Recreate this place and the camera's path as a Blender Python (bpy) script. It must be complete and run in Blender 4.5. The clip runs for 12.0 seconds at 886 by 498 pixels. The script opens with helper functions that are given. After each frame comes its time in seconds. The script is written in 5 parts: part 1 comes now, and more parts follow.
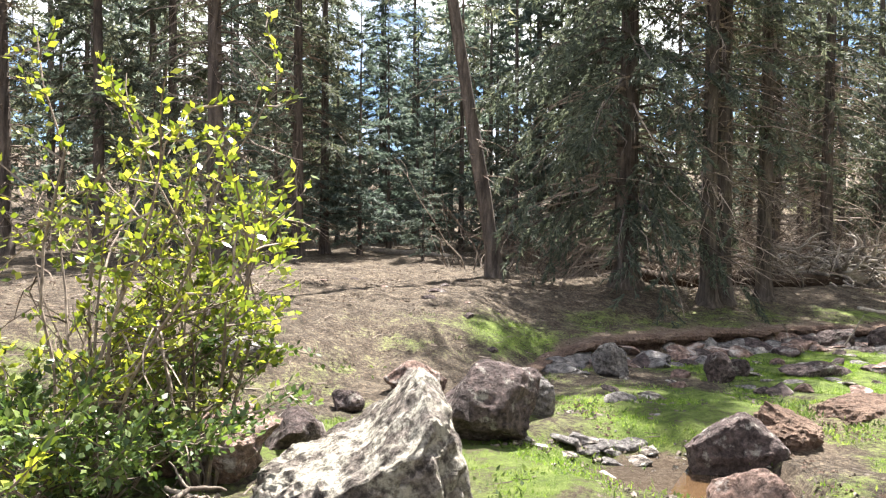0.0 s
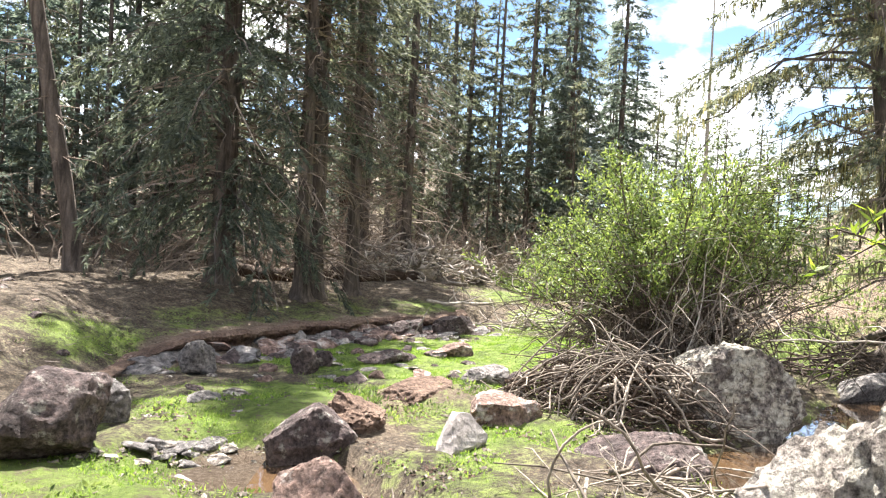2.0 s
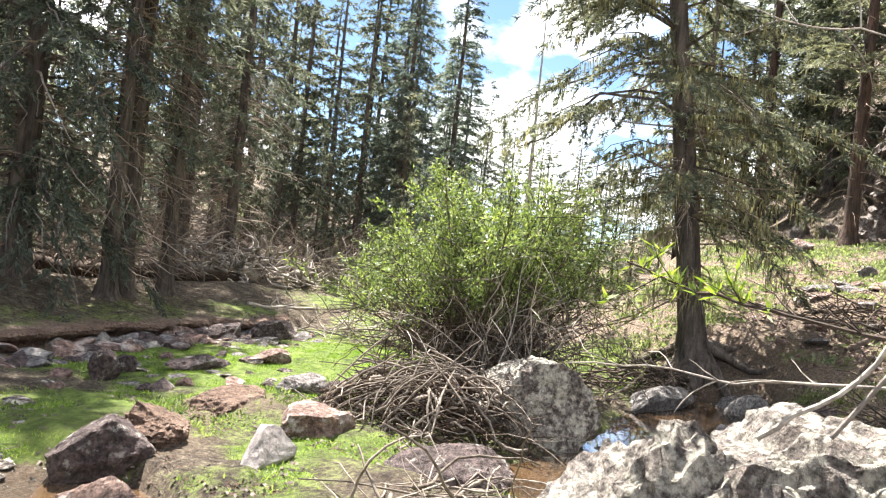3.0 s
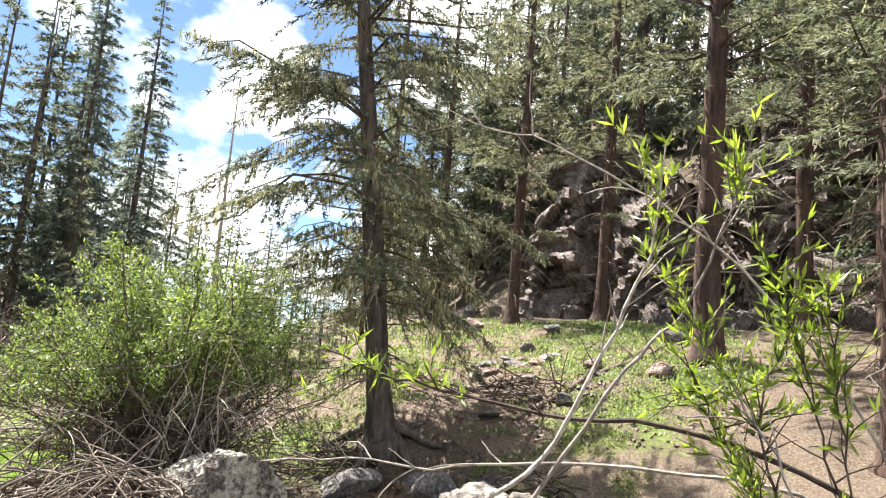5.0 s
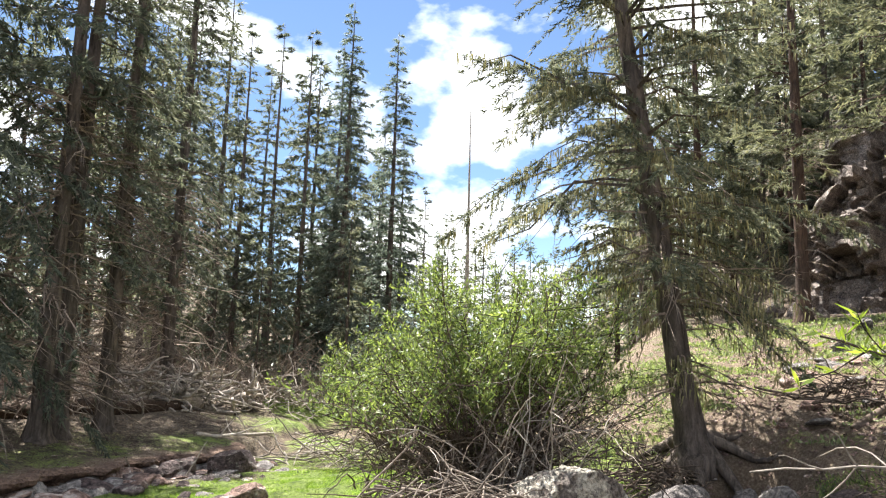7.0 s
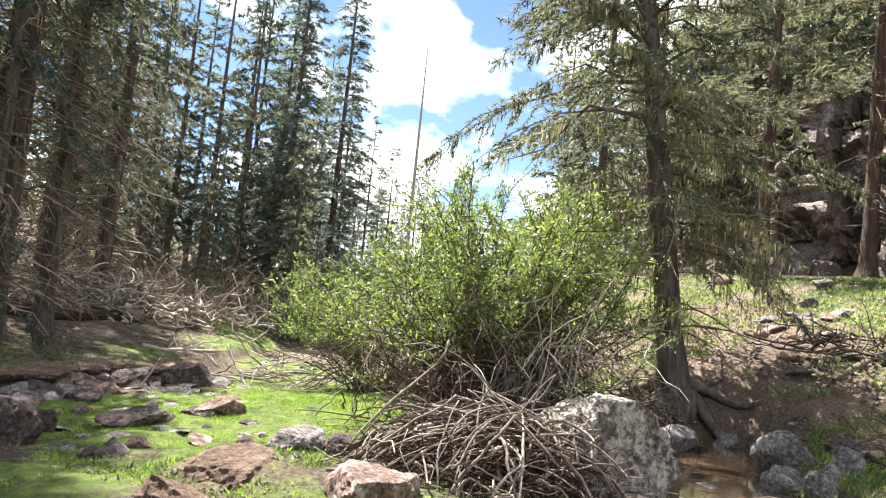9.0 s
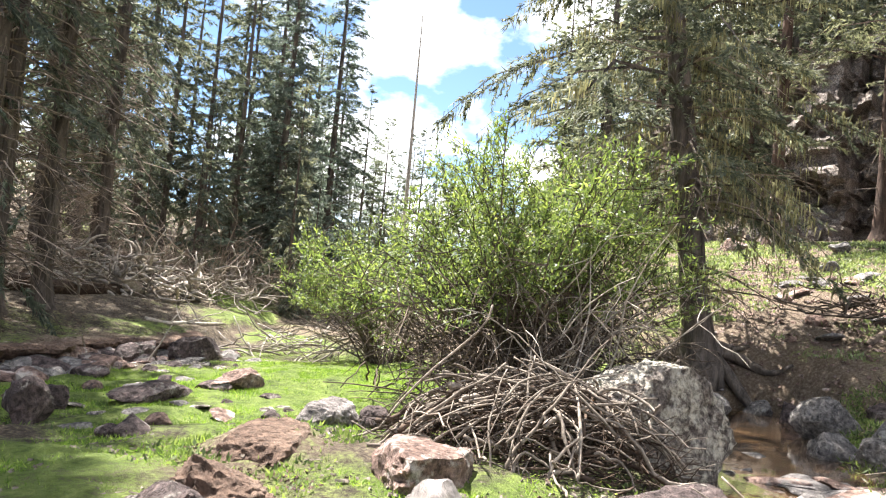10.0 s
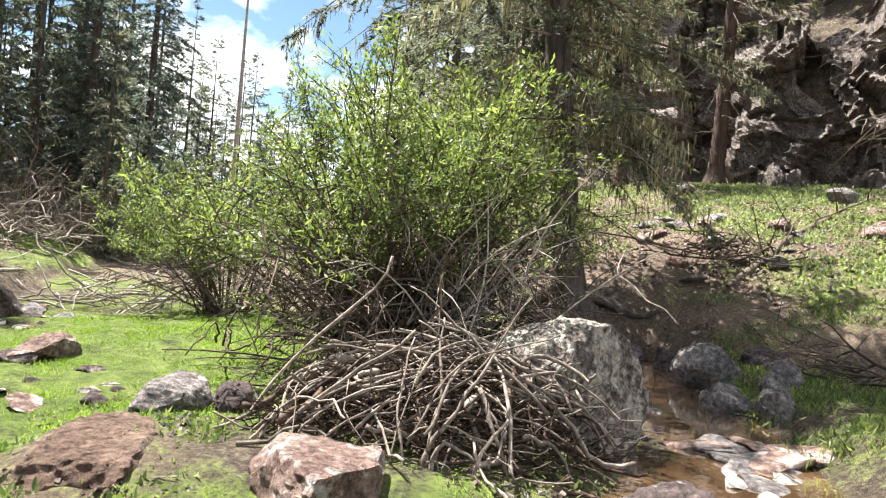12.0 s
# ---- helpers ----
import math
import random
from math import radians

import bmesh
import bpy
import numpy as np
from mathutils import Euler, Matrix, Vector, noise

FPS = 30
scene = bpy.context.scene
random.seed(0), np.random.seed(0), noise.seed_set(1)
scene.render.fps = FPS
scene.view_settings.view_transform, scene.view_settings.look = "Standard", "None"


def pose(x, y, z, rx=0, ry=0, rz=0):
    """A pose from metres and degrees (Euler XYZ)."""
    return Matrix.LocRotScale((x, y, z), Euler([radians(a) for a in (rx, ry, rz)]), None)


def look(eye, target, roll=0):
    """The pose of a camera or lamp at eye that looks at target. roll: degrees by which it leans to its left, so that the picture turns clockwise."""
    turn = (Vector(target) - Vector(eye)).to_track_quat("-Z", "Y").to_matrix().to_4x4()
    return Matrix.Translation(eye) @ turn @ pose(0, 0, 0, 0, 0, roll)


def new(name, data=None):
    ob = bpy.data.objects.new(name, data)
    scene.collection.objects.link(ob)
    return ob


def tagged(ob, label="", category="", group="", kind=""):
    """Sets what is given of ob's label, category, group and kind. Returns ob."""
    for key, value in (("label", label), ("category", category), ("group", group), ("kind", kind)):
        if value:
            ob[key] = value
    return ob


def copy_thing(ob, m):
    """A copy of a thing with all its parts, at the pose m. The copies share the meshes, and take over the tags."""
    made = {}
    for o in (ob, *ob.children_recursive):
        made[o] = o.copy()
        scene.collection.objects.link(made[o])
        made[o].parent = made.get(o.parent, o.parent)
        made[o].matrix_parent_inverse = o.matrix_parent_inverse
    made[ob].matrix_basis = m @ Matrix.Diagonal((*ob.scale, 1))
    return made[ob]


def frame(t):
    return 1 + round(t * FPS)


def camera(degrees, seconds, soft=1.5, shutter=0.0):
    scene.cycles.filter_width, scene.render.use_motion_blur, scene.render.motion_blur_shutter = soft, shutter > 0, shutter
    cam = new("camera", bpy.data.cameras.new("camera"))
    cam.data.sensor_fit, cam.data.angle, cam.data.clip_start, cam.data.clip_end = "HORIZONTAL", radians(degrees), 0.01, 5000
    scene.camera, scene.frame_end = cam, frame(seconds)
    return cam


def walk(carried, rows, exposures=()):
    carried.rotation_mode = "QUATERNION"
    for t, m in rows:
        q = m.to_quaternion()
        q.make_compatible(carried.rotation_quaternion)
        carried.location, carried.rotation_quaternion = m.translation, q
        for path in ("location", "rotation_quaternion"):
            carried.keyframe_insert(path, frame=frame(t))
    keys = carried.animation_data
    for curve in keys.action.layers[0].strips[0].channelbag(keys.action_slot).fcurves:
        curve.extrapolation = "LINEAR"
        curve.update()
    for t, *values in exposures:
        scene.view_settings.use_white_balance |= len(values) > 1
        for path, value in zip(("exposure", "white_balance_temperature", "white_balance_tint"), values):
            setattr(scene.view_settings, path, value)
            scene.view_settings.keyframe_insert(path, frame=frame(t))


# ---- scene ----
cam = camera(61.9, 12.0, soft=1.2)
PATH = [
    (0, (-0.169, -0.127, 1.459), (0.143, 1.848, 1.401), 0.5),
    (0.5, (-0.144, -0.169, 1.478), (0.541, 1.71, 1.483), 3.2),
    (1, (-0.114, -0.202, 1.503), (0.807, 1.574, 1.515), 3.8),
    (1.5, (-0.084, -0.217, 1.517), (1.03, 1.445, 1.521), 4.8),
    (2, (-0.031, -0.194, 1.505), (1.226, 1.362, 1.459), 2.9),
    (2.5, (-0.004, -0.196, 1.544), (1.417, 1.21, 1.466), 5.2),
    (3, (0.041, -0.222, 1.566), (1.616, 1.01, 1.567), 6.1),
    (3.5, (0.075, -0.223, 1.585), (1.784, 0.808, 1.704), 7.1),
    (3.7, (0.046, -0.272, 1.606), (1.798, 0.674, 1.788), 7.6),
    (5.3, (0.262, 0.002, 1.598), (2.18, 0.489, 1.887), 4.7),
    (5.5, (0.34, 0.092, 1.576), (2.245, 0.635, 1.855), 4.7),
    (6, (0.377, 0.303, 1.55), (2.184, 1.125, 1.795), 6.4),
    (6.5, (0.298, 0.581, 1.521), (2.133, 1.317, 1.821), 1.9),
    (7, (0.171, 0.888, 1.461), (1.833, 1.957, 1.766), 1.7),
    (7.2, (0.145, 1.058, 1.453), (1.713, 2.26, 1.761), 0.6),
    (8.8, (0.278, 2.056, 1.14), (2.02, 3.017, 1.346), 6.5),
    (9, (0.319, 2.158, 1.122), (2.101, 3.052, 1.287), 5.9),
    (9.5, (0.426, 2.425, 1.095), (2.248, 3.247, 1.159), 7.0),
    (10, (0.567, 2.711, 1.01), (2.367, 3.579, 1.104), 5.2),
    (10.5, (0.894, 2.948, 0.974), (2.723, 3.736, 1.157), 1.7),
    (11, (1.18, 3.162, 1.005), (2.981, 3.947, 1.376), 4.6),
    (11.5, (1.389, 3.347, 1.034), (3.274, 3.985, 1.239), 2.0),
    (12, (1.514, 3.546, 1.038), (3.468, 3.972, 1.002), 5.3),
]

walk(cam, [(t, look(eye, target, roll)) for t, eye, target, roll in PATH],
     ((0, 2.28), (0.5, 2.40), (1, 2.52), (1.5, 2.49), (2.5, 2.40), (3.5, 2.28), (5.5, 2.09), (6.5, 2.03), (7.2, 2.07), (9, 2.23), (9.5, 2.30), (10, 2.35), (10.5, 2.32), (11.5, 2.09), (12, 2.08)))

# sky, sun and exposure
SUN_AZ, SUN_EL = 31.0, 61.0      # degrees clockwise from +y, and above the horizon
scene.view_settings.exposure = 2.0
world = bpy.data.worlds.new("sky")
scene.world = world
world.use_nodes = True
wn, wl = world.node_tree.nodes, world.node_tree.links
back = wn["Background"]
sky = wn.new("ShaderNodeTexSky")
sky.sky_type, sky.sun_disc = "NISHITA", False
sky.sun_elevation, sky.sun_rotation = radians(SUN_EL), radians(SUN_AZ)
sky.altitude, sky.air_density, sky.dust_density, sky.ozone_density = 2300, 1.0, 0.1, 2.5
# broken white cumulus over the blue
way = wn.new("ShaderNodeTexCoord")
flatten = wn.new("ShaderNodeMapping")
flatten.inputs["Scale"].default_value = (2.0, 2.0, 3.6)
flatten.inputs["Location"].default_value = (0.35, 0.1, 0.25)
puffs = wn.new("ShaderNodeTexNoise")
puffs.inputs["Scale"].default_value, puffs.inputs["Detail"].default_value, puffs.inputs["Roughness"].default_value = 1.6, 7, 0.52
ramp = wn.new("ShaderNodeValToRGB")
ramp.color_ramp.elements[0].position, ramp.color_ramp.elements[1].position = 0.478, 0.56
cloud = wn.new("ShaderNodeMix")
cloud.data_type = "RGBA"
cloud.inputs[7].default_value = (10.5, 10.6, 10.8, 1)
wl.new(way.outputs["Generated"], flatten.inputs["Vector"])
wl.new(flatten.outputs["Vector"], puffs.inputs["Vector"])
wl.new(puffs.outputs["Fac"], ramp.inputs["Fac"])
wl.new(ramp.outputs["Color"], cloud.inputs[0])
wl.new(sky.outputs["Color"], cloud.inputs[6])
wl.new(cloud.outputs[2], back.inputs["Color"])
back.inputs["Strength"].default_value = 0.053
sun = new("sun", bpy.data.lights.new("sun", "SUN"))
sun.data.energy, sun.data.angle, sun.data.color = 5.0, radians(0.53), (1.0, 0.965, 0.915)
a, e = radians(SUN_AZ), radians(SUN_EL)
sun.matrix_world = look((30 * math.sin(a) * math.cos(e), 30 * math.cos(a) * math.cos(e), 30 * math.sin(e)), (0, 0, 0))

# ---- materials ----
def nodes_of(name):
    m = bpy.data.materials.new(name)
    m.use_nodes = True
    return m, m.node_tree.nodes, m.node_tree.links, m.node_tree.nodes["Principled BSDF"]


def noise_node(n, l, scale, detail=6, rough=0.55, stretch=None, distort=0.0):
    co = n.new("ShaderNodeTexCoord")
    mp = n.new("ShaderNodeMapping")
    if stretch:
        mp.inputs["Scale"].default_value = stretch
    tx = n.new("ShaderNodeTexNoise")
    tx.inputs["Scale"].default_value, tx.inputs["Detail"].default_value = scale, detail
    tx.inputs["Roughness"].default_value, tx.inputs["Distortion"].default_value = rough, distort
    l.new(co.outputs["Object"], mp.inputs["Vector"])
    l.new(mp.outputs["Vector"], tx.inputs["Vector"])
    return tx


def ramp_node(n, l, source, stops):
    r = n.new("ShaderNodeValToRGB")
    els = r.color_ramp.elements
    while len(els) < len(stops):
        els.new(0.5)
    for el, (pos, col) in zip(els, stops):
        el.position, el.color = pos, (*col, 1)
    l.new(source, r.inputs["Fac"])
    return r


def mix_node(n, l, fac, a, b, mode="MIX"):
    x = n.new("ShaderNodeMix")
    x.data_type, x.blend_type = "RGBA", mode
    for sock, v in ((0, fac), (6, a), (7, b)):
        if hasattr(v, "is_output"):
            l.new(v, x.inputs[sock])
        else:
            x.inputs[sock].default_value = v if sock == 0 else (*v, 1)
    return x.outputs[2]


def bump_to(n, l, shader, height, strength, distance):
    b = n.new("ShaderNodeBump")
    b.inputs["Strength"].default_value, b.inputs["Distance"].default_value = strength, distance
    l.new(height, b.inputs["Height"])
    l.new(b.outputs["Normal"], shader.inputs["Normal"])


def rock_material(name, dark, mid, light, lichen=None, amount=0.5, pits=14.0, grainy=1.0, specks=0.0):
    m, n, l, p = nodes_of(name)
    big, fine, spots = noise_node(n, l, 2.2, 5, 0.6), noise_node(n, l, 22, 8, 0.7), noise_node(n, l, 6.5, 6, 0.68)
    col = ramp_node(n, l, big.outputs["Fac"], [(0.3, dark), (0.52, mid), (0.74, light)]).outputs["Color"]
    grain = ramp_node(n, l, fine.outputs["Fac"], [(0.32, (0.35, 0.34, 0.33)), (0.5, (0.95, 0.95, 0.95)), (0.68, (1.5, 1.48, 1.45))]).outputs["Color"]
    col = mix_node(n, l, grainy, col, grain, "MULTIPLY")
    if lichen:
        where = ramp_node(n, l, spots.outputs["Fac"], [(0.62 - 0.3 * amount, (0, 0, 0)), (0.70 - 0.28 * amount, (1, 1, 1))])
        col = mix_node(n, l, where.outputs["Color"], col, lichen)
        col = mix_node(n, l, 0.55, col, mix_node(n, l, 1.0, col, grain, "MULTIPLY"))
    if specks:      # dark lichen crusts, and the shade in small pits painted as dark spots
        crust_and_pit_shade = noise_node(n, l, 19, 9, 0.75)
        col = mix_node(n, l, specks, col, ramp_node(n, l, crust_and_pit_shade.outputs["Fac"], [(0.41, (0.16, 0.14, 0.13)), (0.50, (0.9, 0.89, 0.87)), (0.62, (1.12, 1.11, 1.1))]).outputs["Color"], "MULTIPLY")
    l.new(col, p.inputs["Base Color"])
    p.inputs["Roughness"].default_value = 0.92
    p.inputs["Specular IOR Level"].default_value = 0.25
    pit = n.new("ShaderNodeTexVoronoi")
    pit.inputs["Scale"].default_value = pits
    co = n.new("ShaderNodeTexCoord")
    l.new(co.outputs["Object"], pit.inputs["Vector"])
    add = n.new("ShaderNodeMath")
    add.operation = "MULTIPLY_ADD"
    add.inputs[1].default_value = 0.5
    l.new(pit.outputs["Distance"], add.inputs[0])
    l.new(fine.outputs["Fac"], add.inputs[2])
    bump_to(n, l, p, add.outputs[0], grainy, 0.07)
    return m


def bark_material(name, dark, light, red=None):
    m, n, l, p = nodes_of(name)
    a = noise_node(n, l, 9, 7, 0.65, (1.0, 1.0, 0.16), 0.6)
    b = noise_node(n, l, 1.3, 4, 0.6)
    f = noise_node(n, l, 45, 5, 0.6, (1, 1, 0.5))
    col = ramp_node(n, l, a.outputs["Fac"], [(0.36, dark), (0.62, light)]).outputs["Color"]
    tint = ramp_node(n, l, b.outputs["Fac"], [(0.35, (0.7, 0.7, 0.7)), (0.65, red or (1.25, 1.2, 1.1))]).outputs["Color"]
    col = mix_node(n, l, 0.9, col, tint, "MULTIPLY")
    col = mix_node(n, l, 0.4, col, ramp_node(n, l, f.outputs["Fac"], [(0.3, (0.5, 0.5, 0.5)), (0.7, (1.4, 1.4, 1.4))]).outputs["Color"], "MULTIPLY")
    l.new(col, p.inputs["Base Color"])
    p.inputs["Roughness"].default_value, p.inputs["Specular IOR Level"].default_value = 0.95, 0.15
    bump_to(n, l, p, a.outputs["Fac"], 1.0, 0.06)
    return m


def leaf_material(name, stops, through_light, gloss=0.5, share=0.45):
    """Thin leaves: colour varies leaf by leaf, light shines through."""
    m, n, l, p = nodes_of(name)
    geo = n.new("ShaderNodeNewGeometry")
    info = n.new("ShaderNodeObjectInfo")
    large = noise_node(n, l, 0.9, 3)
    col = ramp_node(n, l, geo.outputs["Random Per Island"], stops).outputs["Color"]
    shift = ramp_node(n, l, large.outputs["Fac"], [(0.3, (0.7, 0.72, 0.7)), (0.7, (1.25, 1.22, 1.15))]).outputs["Color"]
    col = mix_node(n, l, 0.8, col, shift, "MULTIPLY")
    each = ramp_node(n, l, info.outputs["Random"], [(0.0, (0.8, 0.86, 0.85)), (1.0, (1.15, 1.1, 1.0))]).outputs["Color"]
    col = mix_node(n, l, 0.8, col, each, "MULTIPLY")
    l.new(col, p.inputs["Base Color"])
    p.inputs["Roughness"].default_value = gloss
    p.inputs["Specular IOR Level"].default_value = 0.3
    tr = n.new("ShaderNodeBsdfTranslucent")
    l.new(mix_node(n, l, 1.0, col, through_light, "MULTIPLY"), tr.inputs["Color"])
    mx = n.new("ShaderNodeMixShader")
    mx.inputs[0].default_value = share
    l.new(p.outputs[0], mx.inputs[1])
    l.new(tr.outputs[0], mx.inputs[2])
    l.new(mx.outputs[0], n["Material Output"].inputs["Surface"])
    return m


def wood_material(name, dark, light, rough=0.9):
    m, n, l, p = nodes_of(name)
    info = n.new("ShaderNodeObjectInfo")
    geo = n.new("ShaderNodeNewGeometry")
    a = noise_node(n, l, 18, 6, 0.65)
    col = ramp_node(n, l, a.outputs["Fac"], [(0.32, dark), (0.66, light)]).outputs["Color"]
    for out in (info.outputs["Random"], geo.outputs["Random Per Island"]):
        tone = ramp_node(n, l, out, [(0.0, (0.42, 0.39, 0.36)), (0.5, (0.9, 0.87, 0.84)), (1.0, (1.35, 1.32, 1.27))]).outputs["Color"]
        col = mix_node(n, l, 0.75, col, tone, "MULTIPLY")
    l.new(col, p.inputs["Base Color"])
    p.inputs["Roughness"].default_value, p.inputs["Specular IOR Level"].default_value = rough, 0.2
    bump_to(n, l, p, a.outputs["Fac"], 0.6, 0.02)
    return m


def ground_material():
    m, n, l, p = nodes_of("forest_ground")
    cover = n.new("ShaderNodeVertexColor")
    cover.layer_name = "cover"
    parts_of = n.new("ShaderNodeSeparateColor")
    l.new(cover.outputs["Color"], parts_of.inputs["Color"])
    big, mid, fine, grit = noise_node(n, l, 0.9, 6, 0.62), noise_node(n, l, 5, 7, 0.7), noise_node(n, l, 26, 7, 0.75), noise_node(n, l, 90, 4, 0.7)
    litter = ramp_node(n, l, mid.outputs["Fac"], [(0.3, (0.06, 0.046, 0.036)), (0.5, (0.145, 0.115, 0.088)), (0.72, (0.30, 0.25, 0.195))]).outputs["Color"]
    chips = ramp_node(n, l, fine.outputs["Fac"], [(0.35, (0.4, 0.38, 0.36)), (0.52, (1, 1, 1)), (0.66, (2.3, 2.15, 1.9))]).outputs["Color"]
    litter = mix_node(n, l, 1.0, litter, chips, "MULTIPLY")
    turf = ramp_node(n, l, mid.outputs["Fac"], [(0.3, (0.065, 0.10, 0.026)), (0.5, (0.178, 0.242, 0.062)), (0.75, (0.335, 0.385, 0.13))]).outputs["Color"]
    turf = mix_node(n, l, 0.8, turf, ramp_node(n, l, fine.outputs["Fac"], [(0.3, (0.55, 0.6, 0.5)), (0.7, (1.35, 1.3, 1.2))]).outputs["Color"], "MULTIPLY")
    mud = ramp_node(n, l, fine.outputs["Fac"], [(0.3, (0.10, 0.072, 0.052)), (0.5, (0.25, 0.185, 0.135)), (0.72, (0.48, 0.40, 0.31))]).outputs["Color"]
    broken = n.new("ShaderNodeMath")
    broken.operation, broken.use_clamp = "MULTIPLY_ADD", True
    broken.inputs[1].default_value = 3.3
    lo = n.new("ShaderNodeMath")
    lo.operation = "ADD"
    spots = n.new("ShaderNodeMath")
    spots.operation = "MULTIPLY_ADD"
    spots.inputs[1].default_value = 0.9
    l.new(fine.outputs["Fac"], spots.inputs[0])
    l.new(mid.outputs["Fac"], spots.inputs[2])
    l.new(parts_of.outputs[0], lo.inputs[0])
    l.new(spots.outputs[0], lo.inputs[1])
    l.new(lo.outputs[0], broken.inputs[0])
    broken.inputs[2].default_value = -4.15
    col = mix_node(n, l, parts_of.outputs[1], litter, mud)
    col = mix_node(n, l, broken.outputs[0], col, turf)
    col = mix_node(n, l, 0.6, col, ramp_node(n, l, big.outputs["Fac"], [(0.3, (0.75, 0.75, 0.75)), (0.7, (1.25, 1.22, 1.15))]).outputs["Color"], "MULTIPLY")
    wet = mix_node(n, l, 1.0, col, (0.42, 0.40, 0.37), "MULTIPLY")
    col = mix_node(n, l, parts_of.outputs[2], col, wet)
    l.new(col, p.inputs["Base Color"])
    p.inputs["Roughness"].default_value, p.inputs["Specular IOR Level"].default_value = 0.95, 0.2
    add = n.new("ShaderNodeMath")
    l.new(fine.outputs["Fac"], add.inputs[0])
    l.new(grit.outputs["Fac"], add.inputs[1])
    bump_to(n, l, p, add.outputs[0], 1.0, 0.06)
    return m


def water_material():
    m, n, l, p = nodes_of("creek_water")
    ripples = noise_node(n, l, 5, 3, 0.5)
    silt = noise_node(n, l, 1.6, 4, 0.6)
    col = ramp_node(n, l, silt.outputs["Fac"], [(0.35, (0.06, 0.035, 0.018)), (0.7, (0.17, 0.10, 0.05))]).outputs["Color"]
    l.new(col, p.inputs["Base Color"])
    p.inputs["Roughness"].default_value, p.inputs["IOR"].default_value = 0.04, 1.33
    p.inputs["Transmission Weight"].default_value = 0.55
    bump_to(n, l, p, ripples.outputs["Fac"], 0.12, 0.02)
    return m


GROUND = ground_material()
WATER_MAT = water_material()
ROCK_PALE = rock_material("pale_lichened_rock", (0.11, 0.087, 0.075), (0.26, 0.225, 0.20), (0.46, 0.42, 0.38), (0.56, 0.52, 0.44), 0.5, 16, 1.0, 0.75)
ROCK_DARK = rock_material("dark_basalt", (0.055, 0.042, 0.04), (0.115, 0.085, 0.08), (0.20, 0.16, 0.15), (0.36, 0.33, 0.29), 0.18)
ROCK_RED = rock_material("reddish_rock", (0.12, 0.075, 0.06), (0.26, 0.175, 0.145), (0.42, 0.32, 0.28), (0.5, 0.44, 0.4), 0.25)
ROCK_GREY = rock_material("grey_stone", (0.10, 0.09, 0.088), (0.21, 0.19, 0.18), (0.34, 0.31, 0.29), (0.36, 0.34, 0.31), 0.12)
CRAG = rock_material("cliff_rock", (0.10, 0.082, 0.073), (0.225, 0.188, 0.167), (0.38, 0.33, 0.295), (0.42, 0.39, 0.35), 0.14, 5, 1.0, 0.5)
ROCK_ASH = rock_material("ash_grey_rock", (0.15, 0.13, 0.122), (0.25, 0.22, 0.207), (0.36, 0.325, 0.305), (0.42, 0.39, 0.37), 0.15)
ROCK_WHITE = rock_material("bleached_stone", (0.22, 0.19, 0.175), (0.34, 0.30, 0.28), (0.47, 0.43, 0.405), grainy=0.5)
EARTH = rock_material("bare_red_earth", (0.10, 0.062, 0.045), (0.19, 0.125, 0.092), (0.29, 0.21, 0.16), pits=22)
BARK_SPRUCE = bark_material("spruce_bark", (0.05, 0.042, 0.038), (0.165, 0.138, 0.122))
BARK_PINE = bark_material("pine_bark", (0.04, 0.03, 0.026), (0.13, 0.095, 0.078), (1.2, 1.02, 0.92))
BARK_DEAD = wood_material("weathered_deadwood", (0.18, 0.162, 0.145), (0.50, 0.46, 0.415))
TWIG_DEAD = wood_material("dead_twigs", (0.13, 0.105, 0.088), (0.36, 0.305, 0.262))
STICK = wood_material("bleached_stick", (0.10, 0.08, 0.066), (0.37, 0.325, 0.28))
STEM = wood_material("willow_stem", (0.05, 0.038, 0.031), (0.165, 0.132, 0.108))
# rotten wood; its dark colour also paints the shade inside the driftwood heap
ROTTEN_AND_SHADE = wood_material("rotten_log_and_heap_shade", (0.035, 0.025, 0.02), (0.14, 0.10, 0.075))
NEEDLE = leaf_material("spruce_needles", [(0, (0.056, 0.068, 0.054)), (0.6, (0.118, 0.132, 0.104)), (1, (0.21, 0.215, 0.17))], (1.5, 1.5, 1.25), 0.6, 0.4)
NEEDLE_BLUE = leaf_material("blue_spruce_needles", [(0, (0.07, 0.09, 0.082)), (0.6, (0.14, 0.168, 0.152)), (1, (0.24, 0.265, 0.24))], (1.4, 1.5, 1.3), 0.6, 0.4)
NEEDLE_PINE = leaf_material("pine_needles", [(0, (0.072, 0.082, 0.064)), (0.6, (0.14, 0.152, 0.118)), (1, (0.245, 0.25, 0.195))], (1.5, 1.5, 1.1), 0.6, 0.4)
LICHEN = leaf_material("hanging_lichen", [(0, (0.13, 0.115, 0.07)), (0.6, (0.25, 0.23, 0.14)), (1, (0.38, 0.34, 0.22))], (1.3, 1.3, 1.0), 0.9, 0.4)
WILLOW = leaf_material("willow_leaves", [(0, (0.052, 0.079, 0.035)), (0.55, (0.114, 0.155, 0.066)), (1, (0.24, 0.285, 0.125))], (1.6, 1.68, 0.84), 0.48, 0.40)
BRIGHT_LEAF = leaf_material("young_leaves", [(0, (0.10, 0.15, 0.03)), (0.5, (0.22, 0.29, 0.06)), (1, (0.36, 0.42, 0.12))], (1.55, 1.6, 0.65), 0.35, 0.45)
